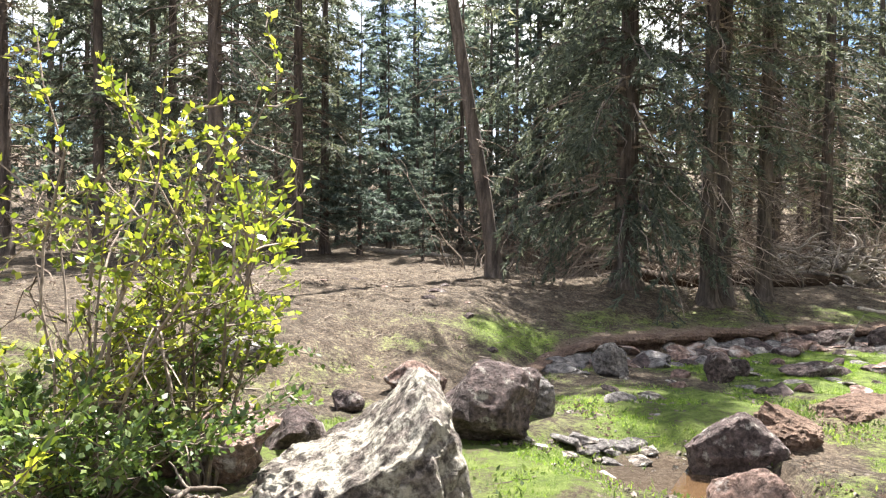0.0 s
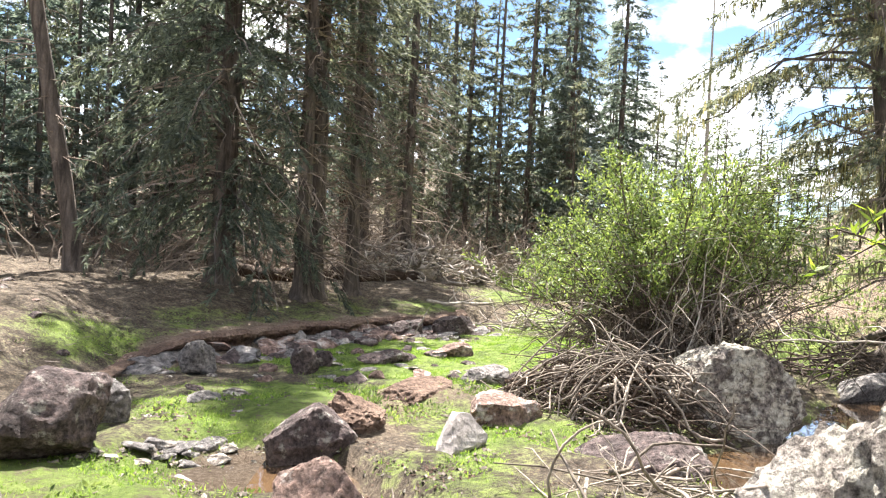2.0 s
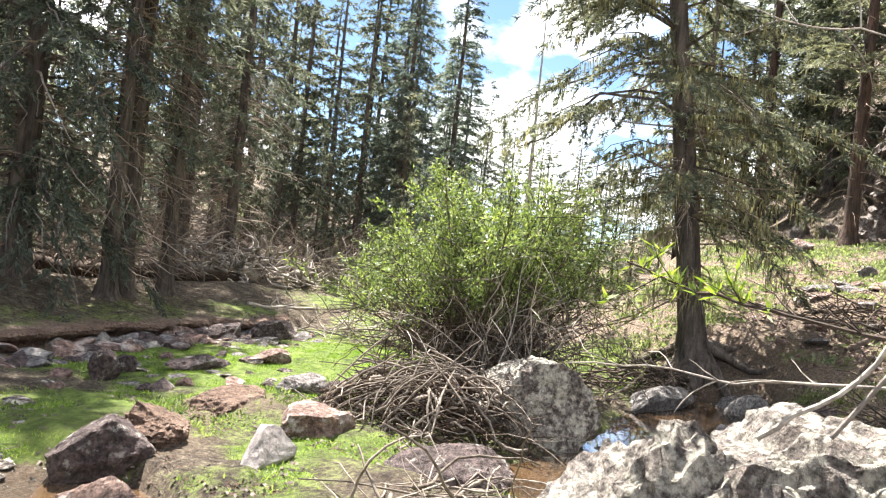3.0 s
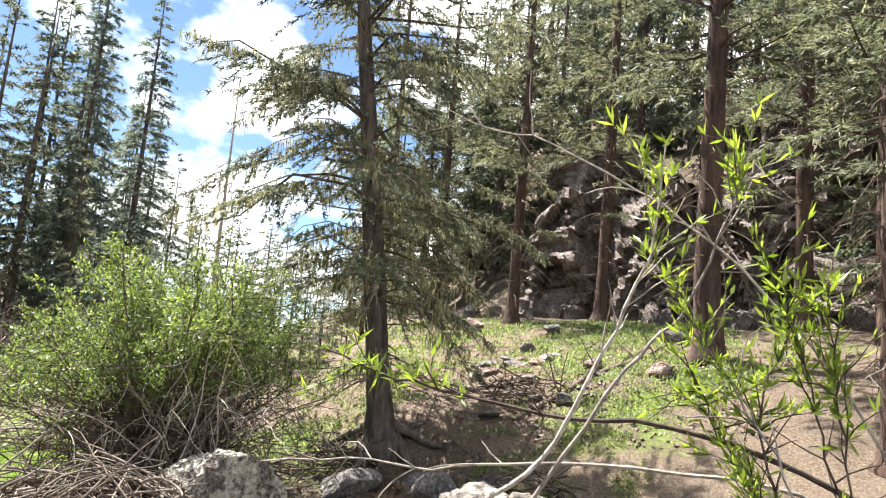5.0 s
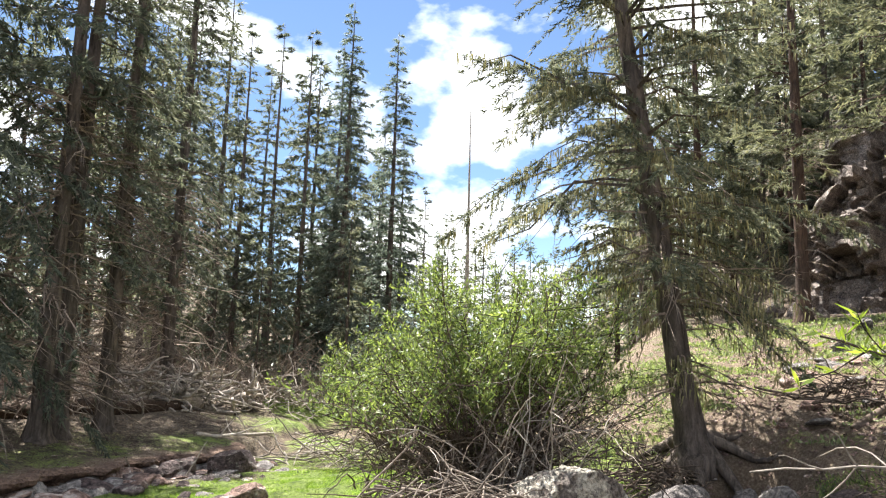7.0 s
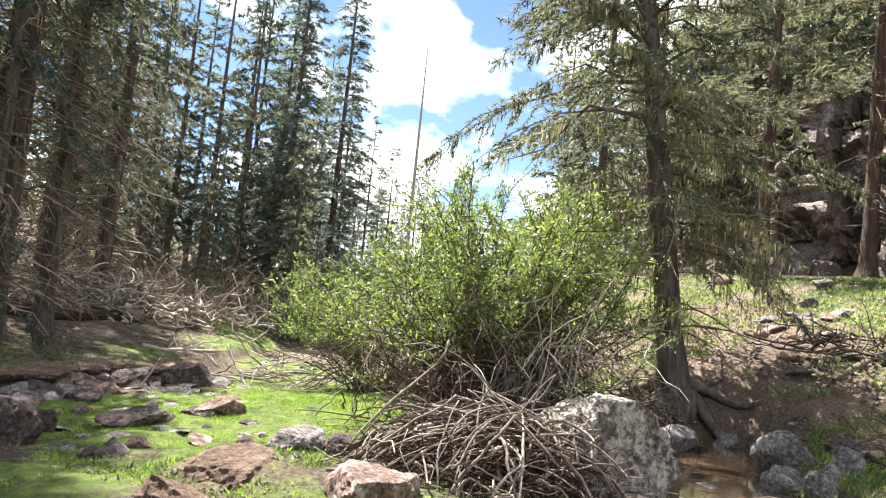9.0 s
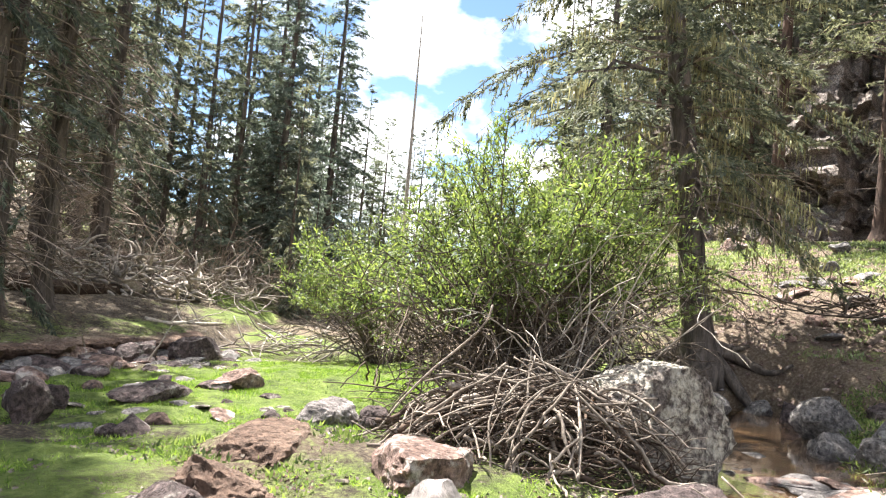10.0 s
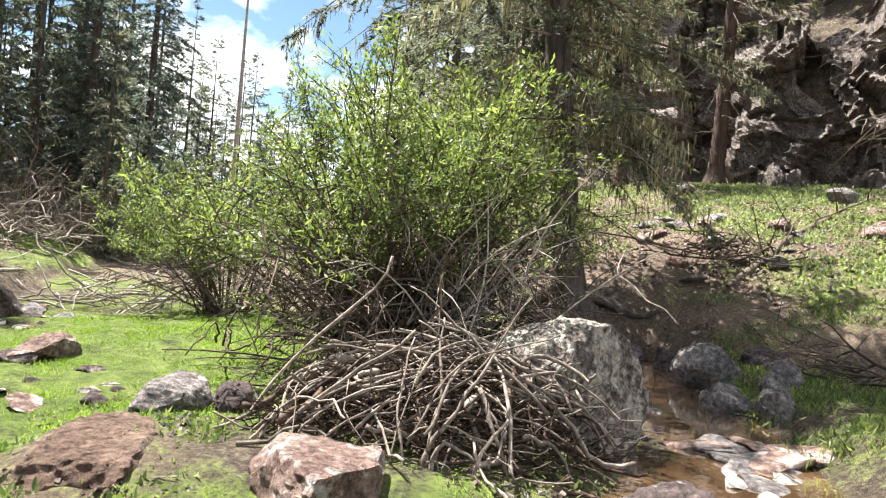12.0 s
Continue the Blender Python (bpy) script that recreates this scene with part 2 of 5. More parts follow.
SHRUB_LEAF = leaf_material("shrub_leaves", [(0, (0.06, 0.09, 0.03)), (0.5, (0.18, 0.22, 0.055)), (1, (0.42, 0.43, 0.11))], (1.8, 1.75, 0.62), 0.3, 0.45)
SHRUB_DARK = leaf_material("low_shrub_leaves", [(0, (0.04, 0.07, 0.03)), (0.5, (0.09, 0.135, 0.05)), (1, (0.2, 0.25, 0.09))], (1.5, 1.6, 0.75), 0.35, 0.35)
GRASS = leaf_material("grass_blades", [(0, (0.085, 0.15, 0.03)), (0.6, (0.185, 0.28, 0.058)), (1, (0.34, 0.42, 0.115))], (1.55, 1.68, 0.84), 0.5, 0.4)
FORB = leaf_material("hillside_plants", [(0, (0.10, 0.125, 0.06)), (0.6, (0.19, 0.23, 0.135)), (1, (0.32, 0.355, 0.23))], (1.6, 1.7, 0.9), 0.55, 0.4)

def ease(a, b, v):
    k = np.clip((v - a) / (b - a), 0.0, 1.0)
    return k * k * (3 - 2 * k)


CREEK = np.array([(11.6, 3.2), (9.6, 2.95), (8.0, 2.7), (6.3, 2.6), (5.1, 2.9), (4.1, 3.4), (3.1, 4.35), (2.4, 4.9)])
WATER = -0.36


def creek_distance(x, y):
    x, y = np.asarray(x, float), np.asarray(y, float)
    best = np.full(np.broadcast(x, y).shape, 1e9)
    for (ax, ay), (bx, by) in zip(CREEK[:-1], CREEK[1:]):
        dx, dy = bx - ax, by - ay
        k = np.clip(((x - ax) * dx + (y - ay) * dy) / (dx * dx + dy * dy), 0, 1)
        best = np.minimum(best, np.hypot(x - ax - k * dx, y - ay - k * dy))
    # dry turf lies between the puddle and the creek
    return best + 1.4 * ease(2.75, 3.2, x) * ease(4.6, 4.1, x)


def bank_offset(x, y):
    """Metres north of the cut bank's edge, and the width of its slope there."""
    edge = np.interp(x, [-8, -2, 0.5, 2.5, 5, 8, 10.5, 13, 18, 30], [3.0, 5.2, 7.2, 8.8, 10.6, 11.7, 12.2, 13.6, 16.5, 22])
    edge = edge + 0.16 * np.sin(x * 2.3 + 0.6) + 0.09 * np.sin(x * 5.1)
    return (y - edge) * 0.85, np.interp(x, [0.5, 3.5], [2.6, 0.35])


def ground_height(x, y):
    x, y = np.asarray(x, float), np.asarray(y, float)
    flat = -0.19 - 0.045 * np.clip((y - 5) + 0.3 * (x - 4), -3, 9)
    r = np.hypot(x, y)
    wood = 0.34 - 0.045 * np.clip(x - 1, -5, 9) + 0.045 * np.clip(y - 17, 0, 18) + 0.02 * np.clip(y - 9, 0, 8)
    off, wide = bank_offset(x, y)
    step = 0.30 + 0.5 * ease(3.0, 0.0, x)
    wood = np.where(wood > flat + step, flat + step + (wood - flat - step) * ease(0.2, 2.6, off), wood)
    z = flat + (wood - flat) * ease(-0.15 * wide, wide, off)
    near = np.interp(x, [-4, 0, 3, 6, 9, 12], [3.4, 2.7, 2.1, 1.7, 1.0, -1.0])
    z = z + (0.0 - z) * ease(0.0, 2.2, near - y)
    u = 0.9 * (x - 12) - 0.42 * (y - 4)
    hill = -0.1 + 4.3 * (1 - np.exp(-np.clip(u, 0, 60) / 8)) + (5.4 * ease(13.2, 16.5, u) + 0.34 * np.clip(u - 15, 0, 30)) * ease(3.5, -2.5, y - 0.25 * (x - 12))
    z = z + (hill - z) * ease(-0.9, 0.5, u) * ease(9.0, 4.5, y - 0.25 * (x - 12))
    z = z + 0.13 * np.exp(-(((x - 8.8) / 1.7) ** 2) - ((y - 8.3) / 1.0) ** 2)
    z = z + 0.14 * np.exp(-(((x - 4.7) / 0.6) ** 2) - ((y - 5.95) / 0.32) ** 2)
    z = z + 0.12 * np.exp(-(((x - 3.42) / 0.3) ** 2) - ((y - 5.2) / 0.25) ** 2)
    d = creek_distance(x, y)
    bed = np.interp(x, [2.3, 2.8, 3.5, 4.4, 5.5, 6.5], [-0.43, -0.42, -0.33, -0.36, -0.42, -0.47])
    z = z + (bed - z) * ease(1.25, 0.35, d) * ease(-0.3, 0.2, z + 0.75)
    az = np.degrees(np.arctan2(x, y))
    z = z + 0.16 * np.clip(r - 38, 0, 60) * (1 - 0.85 * ease(40, 50, az) * ease(72, 62, az))
    z = z + 0.035 * np.sin(x * 1.7 + 0.4 * y) * np.sin(y * 1.3 - 0.5 * x) + 0.015 * np.sin(x * 4.3) * np.sin(y * 3.9 + x)
    return z

# ---- mesh tools ----
class Geo:
    """Collects vertices and faces for one mesh."""

    def __init__(self):
        self.v, self.f, self.n = [], [], 0

    def add(self, verts, faces):
        self.v.append(np.asarray(verts, float).reshape(-1, 3))
        self.f.extend((np.asarray(faces) + self.n).tolist())
        self.n += len(self.v[-1])

    def mesh(self, name, material, smooth=False):
        me = bpy.data.meshes.new(name)
        me.from_pydata(np.concatenate(self.v).tolist(), [], self.f)
        me.materials.append(material)
        if smooth:
            me.polygons.foreach_set("use_smooth", np.ones(len(me.polygons), bool))
        me.update()
        return me


def unit(v):
    return v / np.maximum(np.linalg.norm(v, axis=-1, keepdims=True), 1e-9)


def tube(geo, pts, radii, sides=6, lumpy=0.0, rng=None):
    """A tapered round branch along pts, closed at its tip and base."""
    pts = np.asarray(pts, float)
    radii = np.broadcast_to(np.asarray(radii, float), len(pts))
    t = unit(np.gradient(pts, axis=0))
    ref = np.array([0.31, 0.17, 0.93]) if abs(t[0][2]) < 0.8 else np.array([0.95, 0.2, 0.1])
    a = unit(np.cross(t, ref))
    b = np.cross(t, a)
    ang = np.linspace(0, 2 * np.pi, sides, endpoint=False)
    r = radii[:, None] * (1 + (lumpy * rng.normal(size=(len(pts), sides)) if lumpy else 0))
    ring = pts[:, None] + r[..., None] * (np.cos(ang)[None, :, None] * a[:, None] + np.sin(ang)[None, :, None] * b[:, None])
    n, idx = len(pts), np.arange(sides)
    faces = [[i * sides + k, i * sides + (k + 1) % sides, (i + 1) * sides + (k + 1) % sides, (i + 1) * sides + k] for i in range(n - 1) for k in idx]
    off = geo.n
    geo.v.append(ring.reshape(-1, 3))
    geo.f.extend((np.array(faces) + off).tolist())
    geo.f.append([off + int(k) for k in idx[::-1]])
    geo.f.append([off + (n - 1) * sides + int(k) for k in idx])
    geo.n += n * sides


def blades(geo, at, along, length, width, rng, flat=None, slim=False):
    """Many small pointed leaves, at a base and along a direction: four corners each, three when slim."""
    at, along = np.asarray(at, float), unit(np.asarray(along, float))
    n = len(at)
    length = np.broadcast_to(length, n)[:, None]
    width = np.broadcast_to(width, n)[:, None]
    ref = rng.normal(size=(n, 3)) if flat is None else flat + 0.45 * rng.normal(size=(n, 3))
    side = unit(np.cross(along, ref))
    if slim:
        v = np.stack([at - side * width / 2, at + side * width / 2, at + along * length], 1).reshape(-1, 3)
        geo.add(v, np.arange(3 * n).reshape(-1, 3))
        return
    mid = at + along * length * 0.42
    v = np.stack([at, mid + side * width / 2, at + along * length, mid - side * width / 2], 1).reshape(-1, 3)
    geo.add(v, np.arange(4 * n).reshape(-1, 4))


def wander(start, direction, length, steps, rng, bend=0.15, sag=0.0):
    """A crooked line for a stick or stem."""
    p, d, out = np.array(start, float), unit(np.array(direction, float)), []
    for k in range(steps + 1):
        out.append(p.copy())
        d = unit(d + rng.normal(size=3) * bend + np.array([0, 0, -sag]))
        p = p + d * length / steps
    return np.array(out)


def part(name, geo, material, parent, label="", smooth=False, kind=""):
    ob = new(name, geo.mesh(name, material, smooth))
    ob.parent = parent
    if label:
        ob["label"] = label
    if kind:
        ob["kind"] = kind
    return ob


def thing(name, label, category, at=(0, 0, 0), turn=0.0, group=""):
    ob = new(name)
    ob.matrix_basis = pose(*at, 0, 0, turn)
    return tagged(ob, label, category, group)


def ground_at(x, y):
    return float(ground_height(x, y))


def rock_mesh(name, size, seed, material, detail=4, rough=0.22, cuts=14, crumble=0.05, planes=(), horn=None):
    """A weathered boulder: a ball cut by random planes, then roughened."""
    rng = np.random.default_rng(seed)
    bm = bmesh.new()
    bmesh.ops.create_icosphere(bm, subdivisions=detail, radius=1.0)
    v = np.array([p.co for p in bm.verts])
    for k in range(cuts):
        d = unit(rng.normal(size=3) * (1, 1, 0.8))
        level = rng.uniform(0.48, 0.85)
        over = np.clip(v @ d - level, 0, None)
        v = v - over[:, None] * d * 0.93
    for nx, ny, nz, level in planes:
        d = unit(np.array([nx, ny, nz], float))
        v = v - np.clip(v @ d - level, 0, None)[:, None] * d * 0.97
    shift = rng.uniform(-50, 50, 3)
    for i, co in enumerate(v):
        q = Vector(co)
        big = noise.noise(q * 1.3 + Vector(shift))
        mid = noise.noise(q * 3.4 + Vector(shift))
        fine = noise.noise(q * 9.0 + Vector(shift))
        tiny = noise.noise(q * 21.0 + Vector(shift))
        v[i] = co * (1 + rough * big + rough * 0.4 * (0.5 - 2 * abs(mid)) + crumble * fine + 0.4 * crumble * tiny)
    v = v * np.array(size) / 2
    if horn:      # a narrow ridge drawn up out of the top
        hx, hy, up, wx, wy = horn
        v[:, 2] += up * np.exp(-(np.abs(v[:, 0] - hx) / wx) ** 1.3 - ((v[:, 1] - hy) / wy) ** 2) * np.clip(v[:, 2] / size[2] * 4, 0, 1)
    for p, co in zip(bm.verts, v):
        p.co = co
    me = bpy.data.meshes.new(name)
    bm.to_mesh(me)
    bm.free()
    me.materials.append(material)
    me.polygons.foreach_set("use_smooth", np.ones(len(me.polygons), bool))
    me.set_sharp_from_angle(angle=radians(32))
    return me


def rock(name, label, x, y, size, seed, material, turn=0.0, sink=0.15, detail=4, tilt=(0, 0), group="", z=None, category="rock", **kw):
    ob = new(name, rock_mesh(name, size, seed, material, detail, **kw))
    base = ground_at(x, y) if z is None else z
    ob.matrix_basis = pose(x, y, base + size[2] * (0.5 - sink), tilt[0], tilt[1], turn)
    return tagged(ob, label, category, group)

# ---- ground and water ----
def spread(lo, hi, step, far, grow=1.28):
    mid = np.arange(lo, hi + step / 2, step)
    ends, d, p = [], step, hi
    while p < far:
        d *= grow
        p += d
        ends.append(p - hi)
    ends = np.array(ends)
    return np.concatenate([lo - ends[::-1], mid, hi + ends])


def cover_at(x, y):
    """How much turf, bare earth and wet ground there is."""
    off, wide = bank_offset(x, y)
    d = creek_distance(x, y)
    big = noise.noise(Vector((x * 0.45, y * 0.45, 3.1)))
    small = noise.noise(Vector((x * 1.6, y * 1.6, 7.7)))
    u = 0.9 * (x - 12) - 0.42 * (y - 4)
    flatland = float(ease(0.15, -0.25, off) * ease(1.2, 2.6, y + 0.25 * x) * ease(-0.4, -1.6, u))
    hillside = float(ease(0.1, 1.3, u) * ease(11.2, 9.8, u) * ease(11, 8, y - 0.35 * (x - 12)))
    lawn = float(ease(5.5, 3.5, abs(x - 9.0)) * ease(3.0, 1.6, abs(y - 8.2)))
    grass = flatland * (0.42 + 0.42 * big + 0.3 * small + 0.35 * lawn) * float(ease(0.35, 0.75, d))
    grass += hillside * (0.18 + 0.5 * big + 0.35 * small)
    grass += float(ease(-2.0, -0.9, u) * ease(1.2, 0.3, u) * ease(3.9, 4.8, y)) * (0.5 + 0.4 * big + 0.2 * small)
    grass += float(ease(0.0, 0.3, off) * ease(3.4, 0.6, off)) * (0.42 + 0.35 * big + 0.25 * small)
    grass += float(ease(2.5, 0.5, y) * ease(-2, 0, y)) * 0.2
    bare = flatland * float(ease(0.0, 0.4, big * 0.8 + small * 0.5)) + float(ease(0.9, 0.42, d)) + hillside * 0.75 + float(ease(-1.6, -0.4, u) * ease(1.6, 0.6, u)) * 0.6
    if 3.0 < x < 10.5:
        bare += float(ease(0.7, 0.25, abs(off - 0.05)))
        grass *= 1 - 0.85 * float(ease(0.45, 0.15, abs(off - 0.1)))
    knoll = math.exp(-(((x - 4.7) / 0.7) ** 2) - ((y - 5.85) / 0.4) ** 2) + math.exp(-(((x - 3.42) / 0.35) ** 2) - ((y - 5.2) / 0.3) ** 2)
    grass += 0.35 * float(ease(2.7, 3.2, x) * ease(5.2, 4.4, x) * ease(3.0, 3.6, y) * ease(5.4, 4.8, y)) * (0.8 + small)
    bare += 1.3 * knoll
    grass *= 1 - 0.5 * min(knoll, 1)
    wet = float(ease(0.9, 0.45, d)) * 0.9
    return min(max(grass, 0), 1), min(max(bare, 0), 1), wet


def build_ground():
    xs, ys = spread(-5.0, 15.0, 0.13, 900), spread(-2.5, 17.0, 0.13, 900)
    gx, gy = np.meshgrid(xs, ys, indexing="ij")
    gz = ground_height(gx, gy)
    v = np.stack([gx, gy, gz], -1).reshape(-1, 3)
    near = (np.abs(v[:, 0] - 5) < 14) & (np.abs(v[:, 1] - 8) < 14)
    for i in np.flatnonzero(near):
        q = Vector(v[i])
        v[i, 2] += 0.045 * noise.noise(q * 2.1) + 0.03 * noise.noise(q * 6.3) + 0.012 * noise.noise(q * 14)
    nx, ny = len(xs), len(ys)
    i, j = np.meshgrid(np.arange(nx - 1), np.arange(ny - 1), indexing="ij")
    k = (i * ny + j).ravel()
    g = Geo()
    g.add(v, np.stack([k, k + ny, k + ny + 1, k + 1], -1))
    me = g.mesh("ground", GROUND, True)
    tone = me.color_attributes.new("cover", "FLOAT_COLOR", "POINT")
    tone.data.foreach_set("color", np.array([(*cover_at(px, py), 1.0) for px, py, _ in v]).ravel())
    tagged(new("ground", me), "uneven forest ground with needle litter, turf and bare earth", "ground", kind="structure")


def build_water():
    g = Geo()
    line = np.array([np.array(CREEK[0]) + (np.array(CREEK[1]) - CREEK[0]) * 0] + [c for c in CREEK[1:]])
    d = unit(np.gradient(line, axis=0))
    side = np.stack([-d[:, 1], d[:, 0]], -1)
    steps = np.linspace(-1.0, 1.0, 5)
    v = [(*(p + s * k), WATER) for p, s in zip(line, side) for k in steps]
    f = [[i * 5 + k, i * 5 + k + 1, i * 5 + k + 6, i * 5 + k + 5] for i in range(len(line) - 1) for k in range(4)]
    g.add(v, f)
    tagged(new("water", g.mesh("water", WATER_MAT, True)), "shallow brown creek water in a stony channel", "water", kind="structure")


def build_bank():
    """The undercut edge of the turf: a ragged lip of earth over a hollowed face."""
    xs = np.arange(2.2, 11.4, 0.045)
    rows = ((0.34, 0.97, 0.0), (0.12, 1.0, 0.012), (0.0, 1.0, 0.012), (-0.08, 0.9, 0.0), (-0.06, 0.74, 0.0), (0.08, 0.5, 0.0), (0.06, 0.25, 0.0), (-0.04, -0.1, 0.0))
    v = []
    for x in xs:
        off, _ = bank_offset(x, 0.0)
        edge = -float(off) / 0.85
        wob = 0.16 * noise.noise(Vector((x * 1.9, 0, 0))) + 0.07 * noise.noise(Vector((x * 6.5, 3, 0)))
        fade = float(ease(2.2, 3.6, x) * ease(11.3, 10.0, x))
        low = ground_at(x, edge - 0.35) - 0.04
        for o, share, over in rows:
            y = edge + o + wob
            high = ground_at(x, max(y, edge + 0.5)) + over * fade - 0.03 * (1 - fade)
            jag = 0.05 * noise.noise(Vector((x * 9, share * 7, 2)))
            v.append((x, y + jag, low + (high - low) * share + 0.4 * jag))
    g = Geo()
    n = len(rows)
    i, j = np.meshgrid(np.arange(len(xs) - 1), np.arange(n - 1), indexing="ij")
    k = (i * n + j).ravel()
    g.add(v, np.stack([k, k + n, k + n + 1, k + 1], -1))
    tagged(new("bank", g.mesh("bank", EARTH, False)), "undercut red-brown earth bank under a turf edge", "bank", kind="structure")


build_ground()
build_water()
build_bank()

# ---- boulders ----
rock("boulder", "pale lichen-covered boulder with a pointed ridge", 0.06, 3.4, (1.3, 1.4, 1.2), 3, ROCK_PALE, 0, 0.5, 6, z=-0.08,
     planes=((-0.25, -0.1, 1, 0.72), (0.95, -0.1, 0.25, 0.72), (-0.15, -1, -0.1, 0.5)), cuts=3, rough=0.09, crumble=0.075, horn=(0.22, 0.0, 0.34, 0.22, 0.55))
rock("boulder", "large dark reddish-brown boulder with a flat top", 1.1, 5.5, (1.15, 1.0, 0.98), 11, ROCK_DARK, 15, 0.24, 5,
     planes=((0.1, -0.2, 1, 0.62), (0.2, -1, 0.15, 0.6), (0.9, -0.3, -0.3, 0.6)))
rock("boulder", "grey weathered stone leaning on a boulder", 1.75, 6.35, (0.5, 0.4, 0.45), 12, ROCK_GREY, 60, 0.2)
rock("boulder", "weathered red-brown boulder beside a larger one", 0.74, 7.4, (0.78, 0.6, 0.5), 205, ROCK_RED, 40, 0.25, cuts=6, rough=0.16)
rock("boulder", "dark rounded boulder at the edge of a puddle", 2.93, 5.02, (0.8, 0.72, 0.9), 108, ROCK_DARK, 30, 0.28, 5, z=-0.46, cuts=5, rough=0.12, planes=((-0.7, -0.4, 0.35, 0.72), (0.3, -0.5, 0.85, 0.7)))
rock("boulder", "bleached pale rock lying on the grass", 5.92, 6.25, (0.8, 0.52, 0.44), 21, ROCK_ASH, -20, 0.34, 5, planes=((0.25, -0.3, 1, 0.5), (-0.2, 0.1, 1, 0.6)), rough=0.12)
# added dark shape: the shaded side of the bleached rock, put in as colour
rock("boulder", "dark stone standing in for the shadow side of a bleached rock", 6.2, 5.9, (0.5, 0.35, 0.26), 22, ROCK_DARK, 20, 0.3)
rock("boulder", "large pale lichened boulder behind the driftwood", 6.98, 3.72, (1.36, 1.3, 1.08), 15, ROCK_PALE, 25, 0.34, 5,
     planes=((0.75, -0.6, 0.5, 0.8), (0.5, -0.3, 0.8, 0.78)), cuts=2, rough=0.1, crumble=0.07)
rock("boulder", "rough red-brown boulder under the driftwood", 4.74, 4.66, (1.1, 0.8, 0.5), 17, ROCK_RED, 10, 0.42, 5, rough=0.14, planes=((0.1, -0.1, 1, 0.6),))
rock("earth_mound", "bare red-brown earth mound with a broken edge on the grass", 4.62, 5.86, (1.3, 0.72, 0.5), 19, EARTH, 6, 0.76, 5, rough=0.2, crumble=0.06, category="earth",
     planes=((-0.12, -0.15, 1, 0.5),))
rock("earth_clod", "crumbling red-brown earth clod beside a dark boulder", 3.42, 5.14, (0.66, 0.55, 0.42), 24, EARTH, 25, 0.5, 5, rough=0.2, crumble=0.12, cuts=5, category="earth")
rock("boulder", "low rounded dark boulder at the water", 4.72, 3.12, (1.4, 0.85, 0.66), 123, ROCK_DARK, -25, 0.3, 5, z=-0.4, cuts=5, rough=0.13)
rock("boulder", "grey pointed boulder on the bank", 2.05, 3.2, (0.8, 0.66, 0.72), 29, ROCK_RED, 20, 0.42, 5, planes=((0.7, -0.3, 0.7, 0.34), (-0.7, -0.3, 0.7, 0.4)), rough=0.12, horn=(0.0, 0.05, 0.07, 0.2, 0.3))
rock("boulder", "bleached upright slab among grass", 3.72, 4.12, (0.74, 0.44, 0.52), 31, ROCK_WHITE, 20, 0.28, z=-0.2, cuts=8, rough=0.06, planes=((0.85, 0, 0.4, 0.5), (-0.85, 0.1, 0.35, 0.55), (-0.2, -0.8, 0.5, 0.4), (0, 0, 1, 0.75)))
rock("boulder", "huge pale rough boulder covered with lichen", 3.72, 0.2, (1.15, 2.0, 1.75), 37, ROCK_PALE, -6, 0.3, 6, rough=0.22, crumble=0.11,
     planes=((0.0, 0.1, 1, 0.62), (-0.9, 0.1, 0.4, 0.62)))
rock("boulder", "pale lichened block on top of an outcrop", 3.68, 0.64, (1.0, 1.0, 1.5), 38, ROCK_PALE, 20, 0.24, 5, rough=0.15, crumble=0.07, cuts=6,
     planes=((0.05, 0.1, 1, 0.55),))
rock("boulder", "pale rough rock sloping down the bank", 3.3, 1.05, (0.95, 1.0, 1.25), 36, ROCK_PALE, 35, 0.3, 5, rough=0.22, crumble=0.09, planes=((-0.3, 0.5, 0.8, 0.55),))
rock("boulder", "pale rough rock wedged in an outcrop", 3.42, 0.78, (0.8, 0.8, 1.3), 34, ROCK_PALE, 70, 0.3, 5, rough=0.22, crumble=0.09)
rock("boulder", "brown flat boulder under a leafy shrub", -0.98, 4.75, (1.25, 0.95, 0.62), 39, ROCK_RED, 12, 0.3, 5)
rock("boulder", "dark boulder beside a leafy shrub", -0.35, 5.3, (0.65, 0.55, 0.45), 40, ROCK_DARK, 50, 0.3)
rock("boulder", "pale rock on sunlit grass", -1.1, 7.4, (0.75, 0.55, 0.34), 141, ROCK_GREY, 10, 0.3, cuts=5, rough=0.15)
rock("boulder", "small dark stone on the grass", 0.03, 6.62, (0.34, 0.3, 0.3), 42, ROCK_DARK, 0, 0.25)
rock("boulder", "grey boulder in the shade of the creek bank", 10.1, 2.25, (0.95, 0.8, 0.75), 43, ROCK_GREY, 30, 0.25, 4, z=-0.42)
rock("boulder", "grey boulder standing in the creek", 9.0, 2.3, (0.75, 0.6, 0.5), 44, ROCK_GREY, 80, 0.25, 4, z=-0.45)
rock("boulder", "low grey slab beneath the undercut roots", 10.3, 3.72, (1.9, 0.7, 0.52), 45, ROCK_GREY, -8, 0.2, 4, z=-0.45, rough=0.1)
rock("boulder", "dark bank boulder beside the gravel", 9.75, 11.2, (1.2, 0.85, 0.75), 46, ROCK_DARK, 0, 0.48, 4)
rock("boulder", "dark bank boulder under the turf edge", 8.6, 11.5, (1.4, 0.7, 0.7), 47, ROCK_DARK, 15, 0.5, 4)
rock("boulder", "brown slab leaning on the bank", 7.35, 11.25, (1.0, 0.5, 0.38), 48, ROCK_RED, -15, 0.35, 4)
